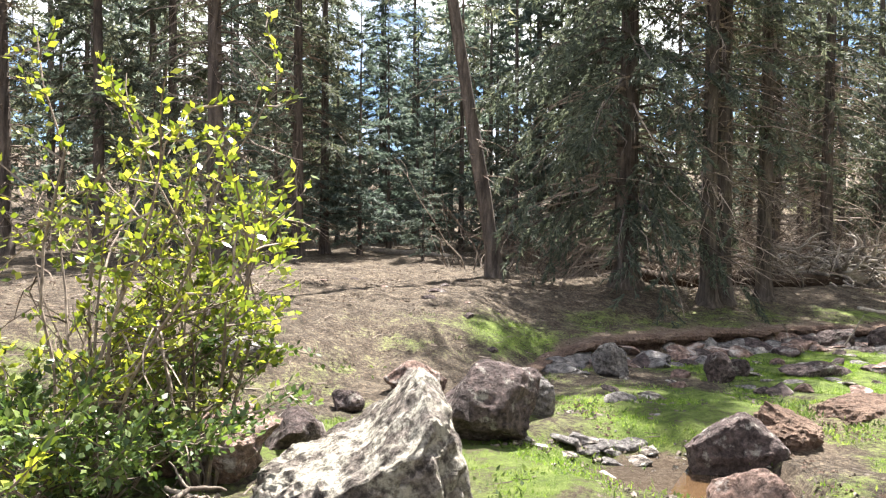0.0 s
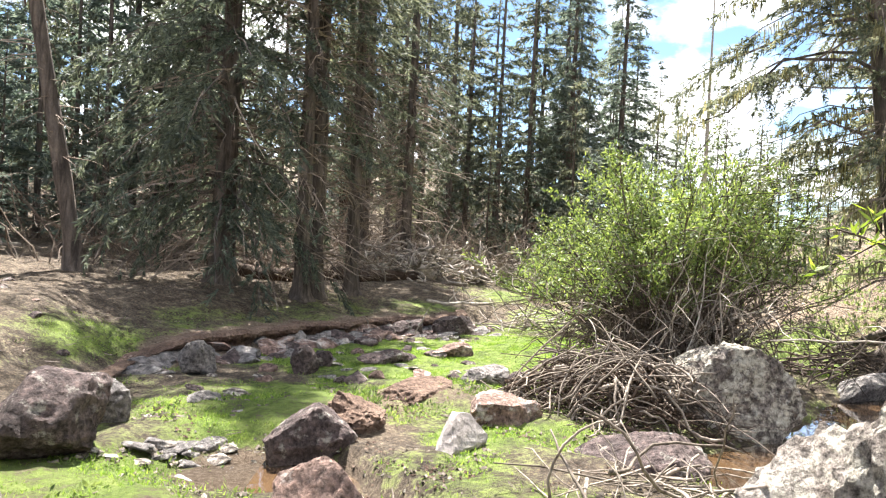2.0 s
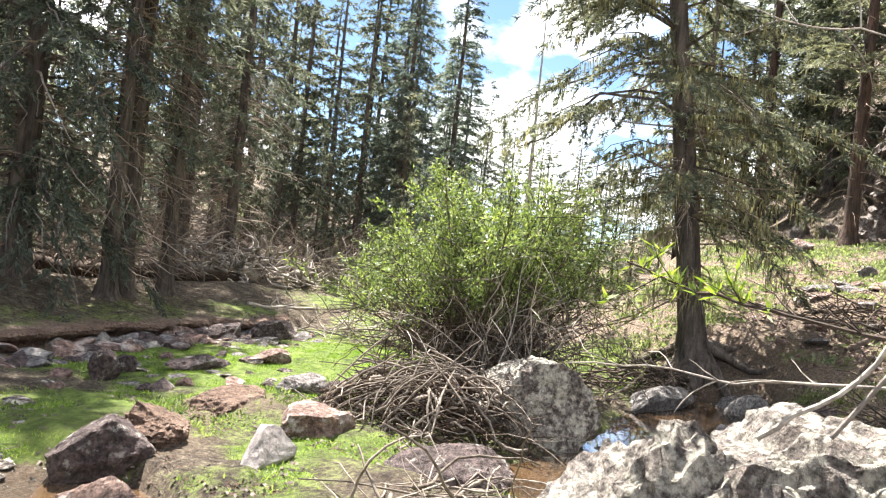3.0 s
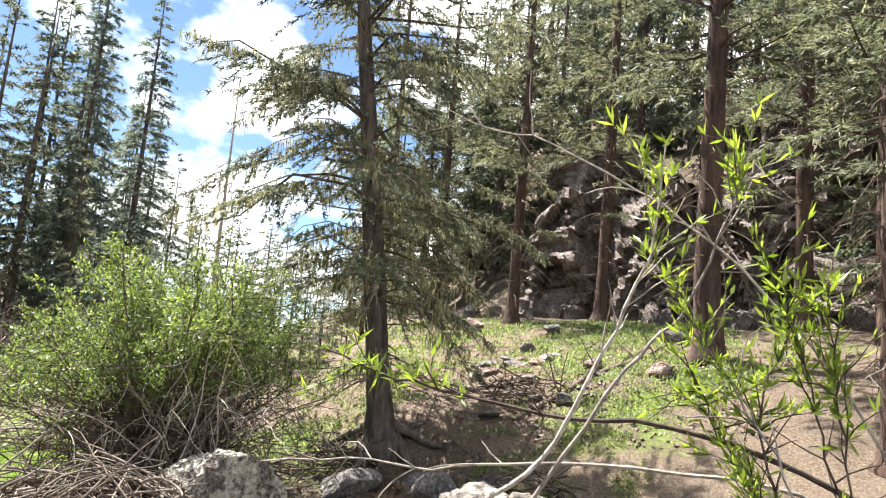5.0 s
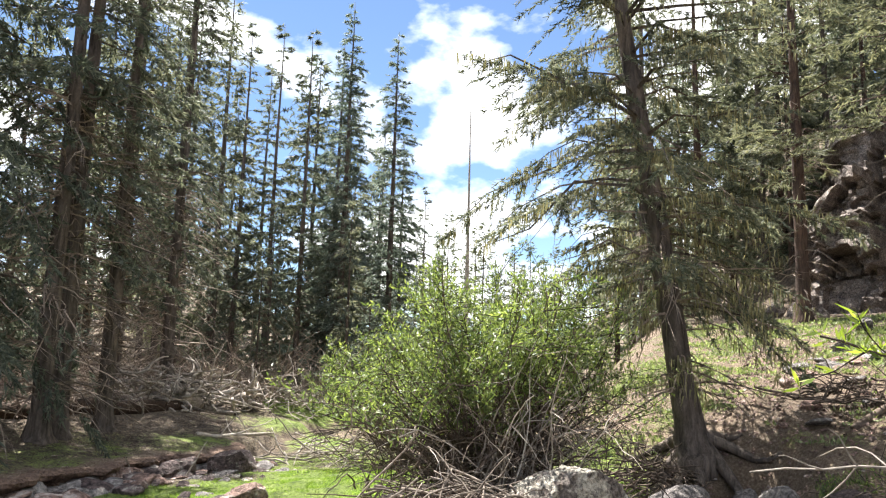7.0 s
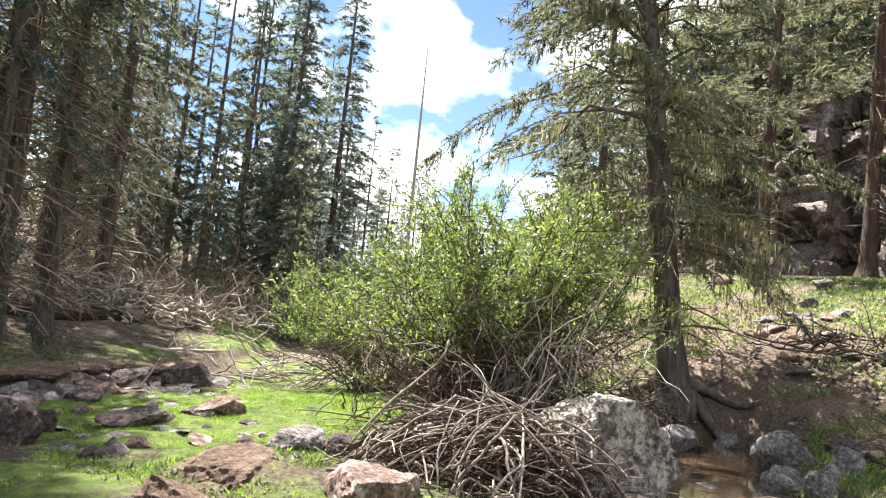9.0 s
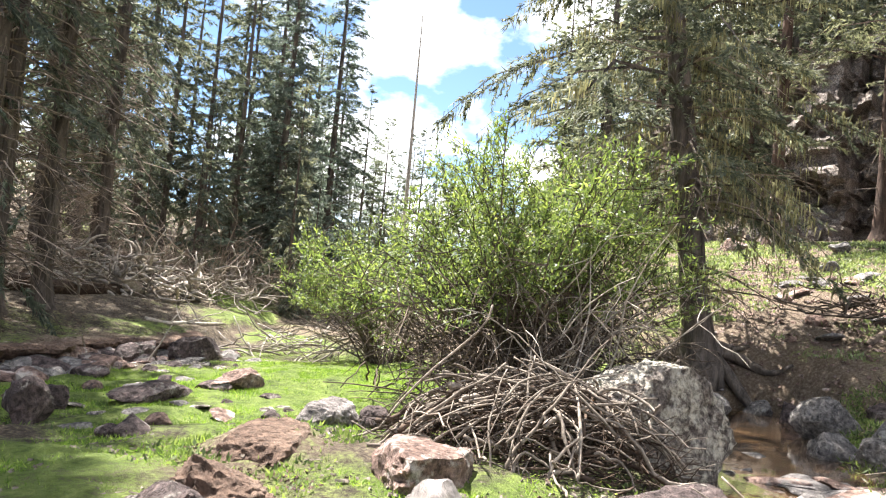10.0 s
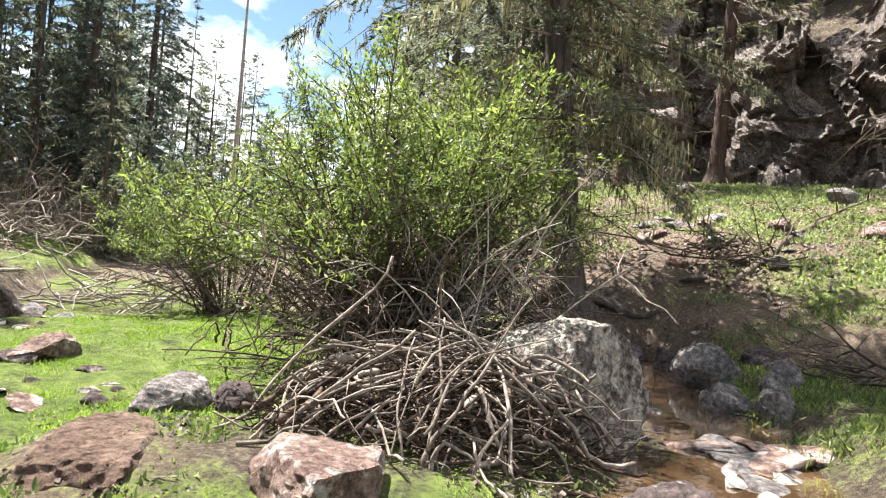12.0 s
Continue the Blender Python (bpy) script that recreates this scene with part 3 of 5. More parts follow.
rock("boulder", "flat brown rock at the edge of the turf", 7.1, 8.15, (0.8, 0.45, 0.34), 49, ROCK_RED, -12, 0.3, 4)
rock("boulder", "grey boulder leaning among stones", 3.3, 8.5, (0.5, 0.45, 0.5), 50, ROCK_GREY, 15, 0.2)
rock("boulder", "dark boulder among stones", 4.5, 8.15, (0.55, 0.42, 0.42), 51, ROCK_DARK, 35, 0.2)
rock("boulder", "dark boulder among stones", 5.0, 8.5, (0.5, 0.42, 0.3), 52, ROCK_DARK, 75, 0.2)
rock("boulder", "long dark slab with a hollow edge", 5.75, 8.2, (0.8, 0.4, 0.22), 53, ROCK_DARK, -10, 0.2)
for x, y, w, seed in ((9.4, 1.75, 0.6, 61), (10.5, 1.7, 0.7, 62), (8.5, 1.95, 0.5, 63), (11.2, 2.6, 0.8, 64), (11.7, 3.1, 0.6, 67)):
    rock("boulder", "grey boulder in the shade of the creek bank", x, y, (w, 0.8 * w, 0.7 * w), seed, ROCK_GREY if seed % 2 else ROCK_DARK, 50 * seed, 0.25, 4, z=min(ground_at(x, y), -0.2))

# stones of the creek bed and along the cut bank
STONES = [rock_mesh("stone", s, 300 + k, m, 3, 0.12, 18) for k, (s, m) in enumerate((
    ((0.40, 0.28, 0.09), ROCK_GREY), ((0.32, 0.22, 0.11), ROCK_DARK), ((0.46, 0.3, 0.10), ROCK_RED), ((0.28, 0.2, 0.05), ROCK_PALE),
    ((0.5, 0.34, 0.12), ROCK_GREY), ((0.28, 0.24, 0.16), ROCK_RED), ((0.2, 0.13, 0.04), ROCK_WHITE), ((0.4, 0.28, 0.18), ROCK_DARK)))]
STONE_LABELS = ("flat grey stone in the creek bed", "small dark stone in the creek bed", "flat red-brown stone in the creek bed", "pale bleached stone in the creek bed",
                "broad grey slab in the creek bed", "blocky red-brown stone in the creek bed", "small pale stone in the creek bed", "dark blocky stone in the creek bed")


def stone(x, y, kind_of, rng, scale=1.0, z=None):
    ob = new("stone", STONES[kind_of])
    zz = ground_at(x, y) if z is None else z
    ob.matrix_basis = pose(x, y, zz + 0.004 * scale, rng.uniform(-14, 14), rng.uniform(-14, 14), rng.uniform(0, 360))
    ob.scale = (scale, scale, scale)
    tagged(ob, STONE_LABELS[kind_of], "stone", "creek stones")


rng = np.random.default_rng(5)
for k in range(95):      # along the foot of the bank
    x = rng.uniform(3.4, 10.8)
    off, _ = bank_offset(x, 0.0)
    stone(x, -off / 0.85 - rng.uniform(0.0, 0.9), int(rng.choice([0, 1, 2, 4, 5, 7])), rng, rng.uniform(0.9, 2.2))
for k in range(44):      # broken slabs sticking out under the turf edge
    x = rng.uniform(2.6, 10.6)
    off, _ = bank_offset(x, 0.0)
    stone(x, -off / 0.85 + rng.uniform(-0.25, 0.12), int(rng.choice([0, 2, 4, 4, 2])), rng, rng.uniform(1.3, 2.4))
for k in range(46):      # the stony field between boulder and bank
    stone(rng.uniform(2.6, 7.2), rng.uniform(6.7, 9.6), int(rng.choice([0, 1, 2, 4, 5, 7, 3])), rng, rng.uniform(0.6, 1.3))
for k in range(26):      # dark gravel bar
    stone(rng.uniform(7.4, 10.2), rng.uniform(10.0, 11.2), int(rng.choice([0, 1, 4, 7, 3])), rng, rng.uniform(0.6, 1.2))
for k in range(30):      # pale flat stones by the puddle
    stone(rng.normal(2.2, 0.45), rng.normal(5.55, 0.28), int(rng.choice([3, 6, 6, 0])), rng, rng.uniform(0.6, 1.2))
for k in range(22):      # pale stones lying in the creek
    stone(rng.normal(7.1, 0.4), rng.normal(2.42, 0.25), int(rng.choice([3, 0, 6, 2])), rng, rng.uniform(0.9, 2.0), WATER - 0.01)
for k in range(14):
    stone(rng.uniform(5.2, 8.8), rng.uniform(2.2, 3.2), int(rng.choice([6, 0, 2])), rng, rng.uniform(0.6, 1.1), WATER - 0.03)
for k in range(20):      # the slope on the far side
    stone(rng.uniform(12.6, 16.5), rng.uniform(0.3, 3.0), int(rng.choice([2, 5, 0, 4])), rng, rng.uniform(0.8, 2.0))
for k in range(16):      # the forest floor
    stone(rng.uniform(-2.5, 5.0), rng.uniform(8.5, 15), int(rng.choice([2, 1, 7])), rng, rng.uniform(0.5, 1.1))

# the rock face on the hillside
cliff = thing("cliff", "craggy grey-brown rock face on the wooded hillside", "cliff", (0, 0, 0))
CRAGS = [rock_mesh("crag", s, 400 + k, CRAG, 4, 0.2, 12, 0.1, ((0.9, 0.3, 0.1, 0.5), (-0.8, 0.5, 0.05, 0.5), (0.2, -1, 0.1, 0.5), (-0.3, -0.4, 0.9, 0.6)))
         for k, s in enumerate(((2.0, 1.9, 4.4), (1.5, 1.5, 3.4), (2.3, 1.8, 3.0), (1.1, 1.2, 2.6), (1.6, 1.4, 2.0), (0.9, 1.0, 1.5)))]
def rock_face():
    """The fractured wall itself: stepped blocks at three sizes, leaning back into the hill."""
    ny, nz = 185, 84
    v = []
    for a in range(ny):
        y = -12.5 + 18.5 * a / (ny - 1)
        tall = (6.6 + 1.1 * math.sin(0.9 * y) + 0.7 * noise.noise(Vector((y * 0.8, 1, 4)))) * float(ease(6.2, 2.6, y)) + 0.4
        for b in range(nz):
            k = b / (nz - 5)
            h = tall * min(k, 1.0)
            q = Vector((y, h, 2.0))
            q = q + Vector((noise.noise(q * 0.7), noise.noise(q * 0.7 + Vector((9, 2, 5))), 0)) * 0.75
            out = 1.1 * noise.cell(Vector((q.x * 0.62, q.y * 0.36, 3))) + 0.6 * noise.cell(Vector((q.x * 1.4, q.y * 0.95, 8))) + 0.28 * noise.cell(Vector((q.x * 3.1, q.y * 2.7, 5)))
            out += 0.10 * noise.noise(q * 4.0) + 0.05 * noise.noise(q * 11.0)
            u = 12.6 + 0.30 * h - out + 1.6 * max(k - 1, 0) / 0.05
            yy = y - 0.42 * (0.4 - out) * 0.5
            v.append((12 + (u + 0.42 * (y - 4)) / 0.9, yy, 2.3 + h + 0.12 * noise.noise(q * 1.7)))
    g = Geo()
    a, b = np.meshgrid(np.arange(ny - 1), np.arange(nz - 1), indexing="ij")
    k = (a * nz + b).ravel()
    g.add(v, np.stack([k, k + nz, k + nz + 1, k + 1], -1))
    part("rock_face", g, CRAG, cliff)


rock_face()
for k in range(46):      # fallen blocks along its foot
    y = rng.uniform(-10, 5.5)
    u = rng.uniform(10.2, 12.2)
    x = 12 + (u + 0.42 * (y - 4)) / 0.9
    ob = new("crag", CRAGS[int(rng.integers(2, 6))])
    ob.parent = cliff
    w = rng.uniform(0.16, 0.5)
    ob.matrix_basis = pose(x, y, ground_at(x, y) + 0.3 * w, rng.uniform(-40, 40), rng.uniform(-40, 40), rng.uniform(0, 360))
    ob.scale = (w, w, w)
for x, y, w, seed in ((15.2, 0.6, 0.5, 1), (16.8, 2.2, 0.5, 2), (19.2, 1.9, 0.6, 4), (14.3, -0.6, 0.6, 5), (17.5, -1.0, 0.8, 6), (20.3, 4.2, 0.7, 7), (13.4, 1.0, 0.45, 8)):
    rock("boulder", "weathered boulder on the grassy hillside", x, y, (w, 0.8 * w, 0.65 * w), 500 + seed, ROCK_RED if seed % 2 else ROCK_GREY, 40 * seed, 0.25, 3)

# ---- trees ----
def bough_lines(rng, height, low, reach, spacing, per, rise, droop, shape=1.0, thin_low=0.0):
    """Base, direction, length and bend of every bough of a conifer."""
    rows = []
    z = low
    while z < height - 0.25:
        k = (z - low) / (height - low)
        full = reach * (1 - k) ** shape * (1 if k > 0.12 else 0.72 + 2.3 * k)
        for _ in range(rng.poisson(per)):
            if rng.random() < thin_low * (1 - k):
                continue
            a = rng.uniform(0, 2 * np.pi)
            rows.append((z + rng.uniform(-0.5, 0.5) * spacing, a, max(full * rng.uniform(0.42, 1.15), 0.12), rise * rng.uniform(0.4, 1.4) + 0.5 * k, droop * rng.uniform(0.6, 1.4) * (1 - 0.5 * k)))
        z += spacing * rng.uniform(0.7, 1.3)
    return np.array(rows)


def bough_point(b, s, lean):
    """Points at shares s along boughs b, the trunk's own bend given by lean(z)."""
    x0, y0 = lean(b[:, 0])
    r = b[:, 2] * s
    z = b[:, 0] + b[:, 2] * (b[:, 3] * s - b[:, 4] * s * s * 1.2)
    return np.stack([x0 + np.cos(b[:, 1]) * r, y0 + np.sin(b[:, 1]) * r, z], -1)


def needles(geo, rng, b, lean, density, spray, width, limp=0.25, twigs=7.0):
    """Tufts of needles along drooping side twigs on each bough."""
    rep = np.repeat(np.arange(len(b)), np.maximum((b[:, 2] * twigs).astype(int), 4))
    bb = b[rep]
    s = rng.uniform(0.08, 1.0, len(rep)) ** 0.75
    p = bough_point(bb, s, lean)
    ahead = unit(bough_point(bb, np.minimum(s + 0.05, 1.05), lean) - p)
    hand = np.where(rng.random(len(rep)) < 0.5, -1.0, 1.0) * rng.uniform(0.25, 1.0, len(rep))
    side = np.stack([-np.sin(bb[:, 1]), np.cos(bb[:, 1]), np.zeros(len(rep))], -1) * hand[:, None]
    reach = (bb[:, 2] * 0.34 * (1.1 - s) + 0.16) * rng.uniform(0.5, 1.25, len(rep))
    sink = limp * rng.uniform(0.1, 2.6, len(rep))
    twig = unit(side + ahead * 0.6 - np.array([0, 0, 1.0]) * sink[:, None])
    total = int(np.maximum(b[:, 2] * density, 5).sum())
    on = rng.choice(len(rep), total, p=reach / reach.sum())
    k = rng.random(total) ** 0.85 * reach[on]
    at = p[on] + twig[on] * k[:, None] - np.array([0, 0, 1.0]) * (k ** 2 * sink[on])[:, None] + rng.normal(size=(total, 3)) * 0.012
    go = unit(twig[on] + rng.normal(size=(total, 3)) * 0.48 - np.array([0, 0, 0.12]))
    blades(geo, at, go, spray * rng.uniform(0.55, 1.35, total), width * rng.uniform(0.7, 1.3, total), rng, np.array([0, 0, 0.5]), True)


def strands(geo, rng, b, lean, density, length):
    """Lichen hanging from the boughs."""
    count = np.maximum((b[:, 2] * density).astype(int), 1)
    rep = np.repeat(np.arange(len(b)), count)
    s = rng.uniform(0.2, 1.0, len(rep))
    p = bough_point(b[rep], s, lean) + rng.normal(size=(len(rep), 3)) * (0.08, 0.08, 0.03)
    go = np.array([0, 0, -1.0]) + rng.normal(size=(len(rep), 3)) * 0.13
    blades(geo, p, go, length * rng.uniform(0.35, 1.5, len(rep)), 0.022 * rng.uniform(0.5, 1.6, len(rep)), rng, None, True)


def bough_wood(geo, rng, b, lean, thick=0.012, sides=3, twigs=0):
    for row in b:
        one = np.repeat(row[None], 5, 0)
        pts = bough_point(one, np.linspace(0, 1, 5), lean)
        pts[1:] += rng.normal(size=(4, 3)) * 0.03 * row[2]
        tube(geo, pts, np.linspace(0.006 + thick * row[2], 0.003, 5), sides)
        for _ in range(twigs):
            i = rng.integers(1, 4)
            d = unit(pts[i + 1] - pts[i] + rng.normal(size=3) * 0.35 * row[2] * 0.3 + np.array([0, 0, -0.05]))
            tube(geo, wander(pts[i], d, row[2] * rng.uniform(0.2, 0.5), 3, rng, 0.25, 0.05), np.linspace(0.006, 0.002, 4), 3)


def conifer(name, label, seed, height, girth, crown, dead, needle, bark, spray=(0.17, 0.05), density=42, lichen=0.0, lean=None, sides=10, twigs=2, wood=True, single=False, group="conifers", category="tree"):
    """A tree with its trunk, dead lower branches and needled crown, at the origin.
    crown: low, reach, spacing, per whorl, rise, droop, shape; dead: low, high, reach, number."""
    rng = np.random.default_rng(seed)
    lean = lean or (lambda z: (z * 0.0, z * 0.0))
    root = thing(name, label, category, group=group)
    g = Geo()
    zs = np.concatenate([[-0.35, 0.0, 0.12, 0.3, 0.6, 1.1], np.linspace(1.8, height, 12)])
    x, y = lean(np.maximum(zs, 0))
    wob = np.cumsum(rng.normal(size=(len(zs), 2)) * 0.008 * (zs > 1)[:, None], 0)
    radius = girth / 2 * (np.clip(1 - zs / (height * 1.02), 0.01, 1) ** 0.8 + 0.75 * np.exp(-np.maximum(zs, 0) / 0.22))
    tube(g, np.stack([x + wob[:, 0], y + wob[:, 1], zs], -1), radius, sides, 0.06, rng)
    part("trunk", g, bark, root, "", True)
    b = bough_lines(rng, height, *crown)
    if dead:
        lo, hi, reach, number = dead
        db = np.stack([rng.uniform(lo, hi, number), rng.uniform(0, 6.283, number), reach * rng.uniform(0.35, 1.1, number), rng.uniform(-0.15, 0.3, number), rng.uniform(0.1, 0.6, number)], -1)
        for rows in (db[:, None] if single else [db]):
            g = Geo()
            bough_wood(g, rng, rows, lean, 0.010, 3, twigs)
            part("dead_branch", g, TWIG_DEAD, root, "" if single else "bare grey-brown dead branches", kind="" if single else "stuff")
        if lichen:
            b2 = np.concatenate([b, db[::4]])
    if wood:
        g = Geo()
        bough_wood(g, rng, b, lean, 0.010, 3)
        part("bough", g, bark, root, kind="stuff")
    g = Geo()
    needles(g, rng, b, lean, density, *spray)
    part("crown", g, needle, root, kind="stuff")
    if lichen:
        g = Geo()
        strands(g, rng, b2 if dead else b, lean, lichen, 0.2)
        part("lichen", g, LICHEN, root, "pale tan hanging lichen", kind="stuff")
    return root


def stand(model, x, y, turn=0.0, size=1.0, tilt=(0, 0), label=""):
    ob = copy_thing(model, pose(x, y, ground_at(x, y) - 0.03, tilt[0], tilt[1], turn) @ Matrix.Scale(size, 4))
    ob.scale = (size, size, size)
    if label:
        ob["label"] = label
    return ob


def put(model, x, y, turn=0.0, size=1.0, tilt=(0, 0)):
    model.matrix_basis = pose(x, y, ground_at(x, y) - 0.03, tilt[0], tilt[1], turn)
    model.scale = (size, size, size)
    return model


# trees of their own
hero = put(conifer("spruce_tree", "tall dark spruce hung with lichen above a creek pool", 41, 13.5, 0.46,
                   (2.5, 4.2, 0.24, 2.9, 0.10, 0.36, 0.5, 0.3), (1.0, 5.2, 2.1, 84), NEEDLE, BARK_SPRUCE, (0.12, 0.026, 0.15), 270, 46.0,
                   lambda z: (-0.03 * z, 0.135 * z), single=True), 12.45, 3.95)
big = put(conifer("spruce_tree", "massive dark spruce with drooping boughs to the ground", 42, 16, 0.52,
                  (1.5, 3.5, 0.22, 3.0, 0.0, 0.5, 0.65, 0.0), (0.5, 4.5, 2.8, 130), NEEDLE, BARK_SPRUCE, (0.15, 0.032), 190, 0, None, 12, 3, single=True), 6.05, 14.6)
leaning = put(conifer("pine_tree", "leaning bare-trunked pine with a curved base", 43, 15, 0.36,
                      (5.5, 2.2, 0.45, 1.8, 0.2, 0.3, 0.6, 0.0), (1.6, 7, 1.2, 34), NEEDLE_PINE, BARK_SPRUCE, (0.2, 0.05), 30, 0,
                      lambda z: (-0.17 * np.minimum(z, 7) + 0.02 * np.maximum(z - 7, 0), z * 0.0)), 3.5, 15.6)
# roots of the lichened spruce spreading over the bank
rng = np.random.default_rng(46)
for k in range(9):
    a = k * 0.7 + rng.uniform(-0.2, 0.2)
    ln = rng.uniform(0.7, 1.7)
    d = np.linspace(0, 1, 8)
    px, py = 12.45 + np.cos(a) * d * ln + 0.1 * np.sin(d * 5), 3.95 + np.sin(a) * d * ln
    pz = ground_height(px, py) - (ground_at(12.45, 3.95) - 0.03) + 0.30 * (1 - d) ** 2.5 + 0.02
    g = Geo()
    tube(g, np.stack([px - 12.45, py - 3.95, pz], -1), np.linspace(0.13, 0.025, 8), 7, 0.08, rng)
    part("root", g, BARK_SPRUCE, hero, smooth=True)
# models that are repeated
tall = conifer("spruce_tree", "tall spruce with a bare lower trunk and dead branches", 51, 17, 0.35,
               (2.8, 2.4, 0.27, 2.7, 0.0, 0.45, 0.6, 0.62), (0.6, 6.5, 1.8, 110), NEEDLE, BARK_SPRUCE, (0.18, 0.036, 0.14), 110)
spire = conifer("spruce_tree", "slender blue-green spruce with boughs down to the ground", 52, 18, 0.36,
                (1.3, 2.6, 0.23, 3.4, -0.05, 0.42, 0.8, 0.0), (0.5, 2.5, 1.2, 24), NEEDLE_BLUE, BARK_SPRUCE, (0.19, 0.044, 0.08), 120)
young = conifer("young_spruce", "young blue-green spruce tree", 53, 7.0, 0.12,
                (0.4, 1.6, 0.2, 3.4, 0.1, 0.25, 0.9, 0.0), (0.3, 1.2, 0.6, 14), NEEDLE_BLUE, BARK_SPRUCE, (0.14, 0.036, 0.06), 150, sides=7)
pine = conifer("pine_tree", "tall pine with reddish-brown bark and sparse boughs", 54, 17, 0.42,
               (3.0, 2.7, 0.4, 2.6, 0.2, 0.25, 0.5, 0.3), (1.0, 6.5, 1.5, 55), NEEDLE_PINE, BARK_PINE, (0.20, 0.034, 0.05), 95)
thin = conifer("spruce_tree", "thin spruce with sparse short boughs", 55, 15, 0.26,
               (2.6, 1.7, 0.32, 2.9, 0.0, 0.38, 0.7, 0.1), (0.6, 4.5, 1.1, 50), NEEDLE, BARK_SPRUCE, (0.19, 0.042, 0.1), 125, sides=8)
distant = conifer("spruce_tree", "distant spruce in the forest", 56, 17, 0.34,
                  (0.9, 2.9, 0.42, 3.0, 0.0, 0.45, 0.7, 0.0), (0.5, 4, 1.6, 26), NEEDLE, BARK_SPRUCE, (0.32, 0.075, 0.12), 40, sides=6, twigs=1, wood=False, group="distant trees")
distant_pale = conifer("pine_tree", "distant pine in the forest", 57, 15, 0.28,
                       (0.9, 2.9, 0.46, 3.0, 0.1, 0.3, 0.6, 0.0), (0.5, 4, 1.6, 26), NEEDLE_PINE, BARK_PINE, (0.32, 0.075, 0.12), 40, sides=6, twigs=1, wood=False, group="distant trees")
far_spruce = conifer("spruce_tree", "far spruce in the dense forest", 58, 16, 0.32,
                     (0.5, 2.7, 0.5, 2.8, 0.0, 0.45, 0.7, 0.0), None, NEEDLE, BARK_SPRUCE, (0.44, 0.13, 0.12), 24, sides=5, wood=False, group="distant trees")
far_blue = conifer("spruce_tree", "far blue-green spruce in the dense forest", 59, 14, 0.28,
                   (0.4, 2.3, 0.45, 3.0, 0.0, 0.35, 0.8, 0.0), None, NEEDLE_BLUE, BARK_SPRUCE, (0.4, 0.11, 0.06), 26, sides=5, wood=False, group="distant trees")
far_pine = conifer("pine_tree", "far pine in the dense forest", 60, 16, 0.30,
                   (2.2, 2.8, 0.55, 2.8, 0.15, 0.3, 0.6, 0.0), None, NEEDLE_PINE, BARK_PINE, (0.4, 0.11, 0.06), 26, sides=5, wood=False, group="distant trees")
put(far_spruce, 18, 44, 0, 1.1)
put(far_blue, -4, 33, 0, 1.0)
put(far_pine, 46, 6, 0, 1.1)
put(tall, 7.2, 13.3, 20, 0.95)
put(spire, 25.3, 22.45, 0, 1.0)
put(young, 0.75, 20.6, 10, 1.05)
put(pine, 22.4, 0.85, 0, 1.0)
put(thin, 20.3, 23.6, 50, 1.0)
put(distant, 30, 40, 0, 1.1)
put(distant_pale, 8, 38, 0, 1.1)
for x, y, turn, size in ((7.75, 13.75, 140, 1.0), (8.93, 14.17, 70, 0.9), (11.9, 18.66, 200, 1.0), (12.6, 19.4, 10, 0.85), (13.6, 18.57, 260, 1.0),
                         (14.66, 20.06, 310, 0.95), (-0.9, 19.2, 33, 0.9), (-2.6, 16.8, 120, 1.1), (-9.0, 14.0, 80, 1.15), (-7.2, 17.5, 170, 0.9)):
    stand(tall, x, y, turn, size)
for x, y, turn, size in ((21.0, 22.5, 0, 1.0), (23.2, 22.9, 100, 1.05), (-5.2, 17.4, 0, 1.0), (-4.5, 19.5, 60, 0.9), (-3.8, 18.4, 200, 1.0), (33.4, 23.5, 30, 0.75), (27.5, 30, 0, 1.1),
                         (-0.2, 20.2, 0, 0.8), (17.5, 24.5, 80, 1.0), (19.0, 27.5, 10, 1.1)):
    stand(thin, x, y, turn, size)
for x, y, turn, size in ((29.8, 23.1, 90, 1.05), (27.2, 24.6, 30, 0.95), (3.5, 31, 200, 0.8), (1.8, 27, 20, 0.75), (36, 27, 60, 0.8)):
    stand(spire, x, y, turn, size)
for x, y, turn, size in ((-0.3, 20.1, 80, 0.9), (1.7, 22.5, 200, 1.1), (3.4, 24.5, 10, 1.0), (-2.3, 18.0, 60, 0.65), (-1.6, 21.5, 300, 1.1), (5.2, 21.5, 120, 0.8), (-3.6, 15.5, 0, 0.6), (2.4, 19.6, 0, 0.5)):
    stand(young, x, y, turn, size)
for x, y, turn, size in ((21.6, 3.36, 70, 0.9), (15.4, -1.5, 130, 1.25), (19.5, -4.0, 10, 1.1), (24, -5, 300, 1.0), 
                         (17.2, -5.2, 100, 1.15), (10.6, -3.3, 160, 0.85), (30, 8, 40, 1.0), (13.2, -5.6, 220, 1.1)):
    stand(pine, x, y, turn, size)
rng = np.random.default_rng(77)
count = 0
while count < 44:      # the wood behind the first trunks
    az, r = rng.uniform(-42, 118), rng.uniform(23, 36)
    x, y = r * math.sin(radians(az)), r * math.cos(radians(az))
    if 22 < az < 67 or (0 < az < 8 and r < 29) or (az > 67 and r < 27):
        continue
    stand(distant if rng.random() < (0.6 if az < 60 else 0.35) else distant_pale, x, y, rng.uniform(0, 360), rng.uniform(0.6, 1.1))
    count += 1
count = 0
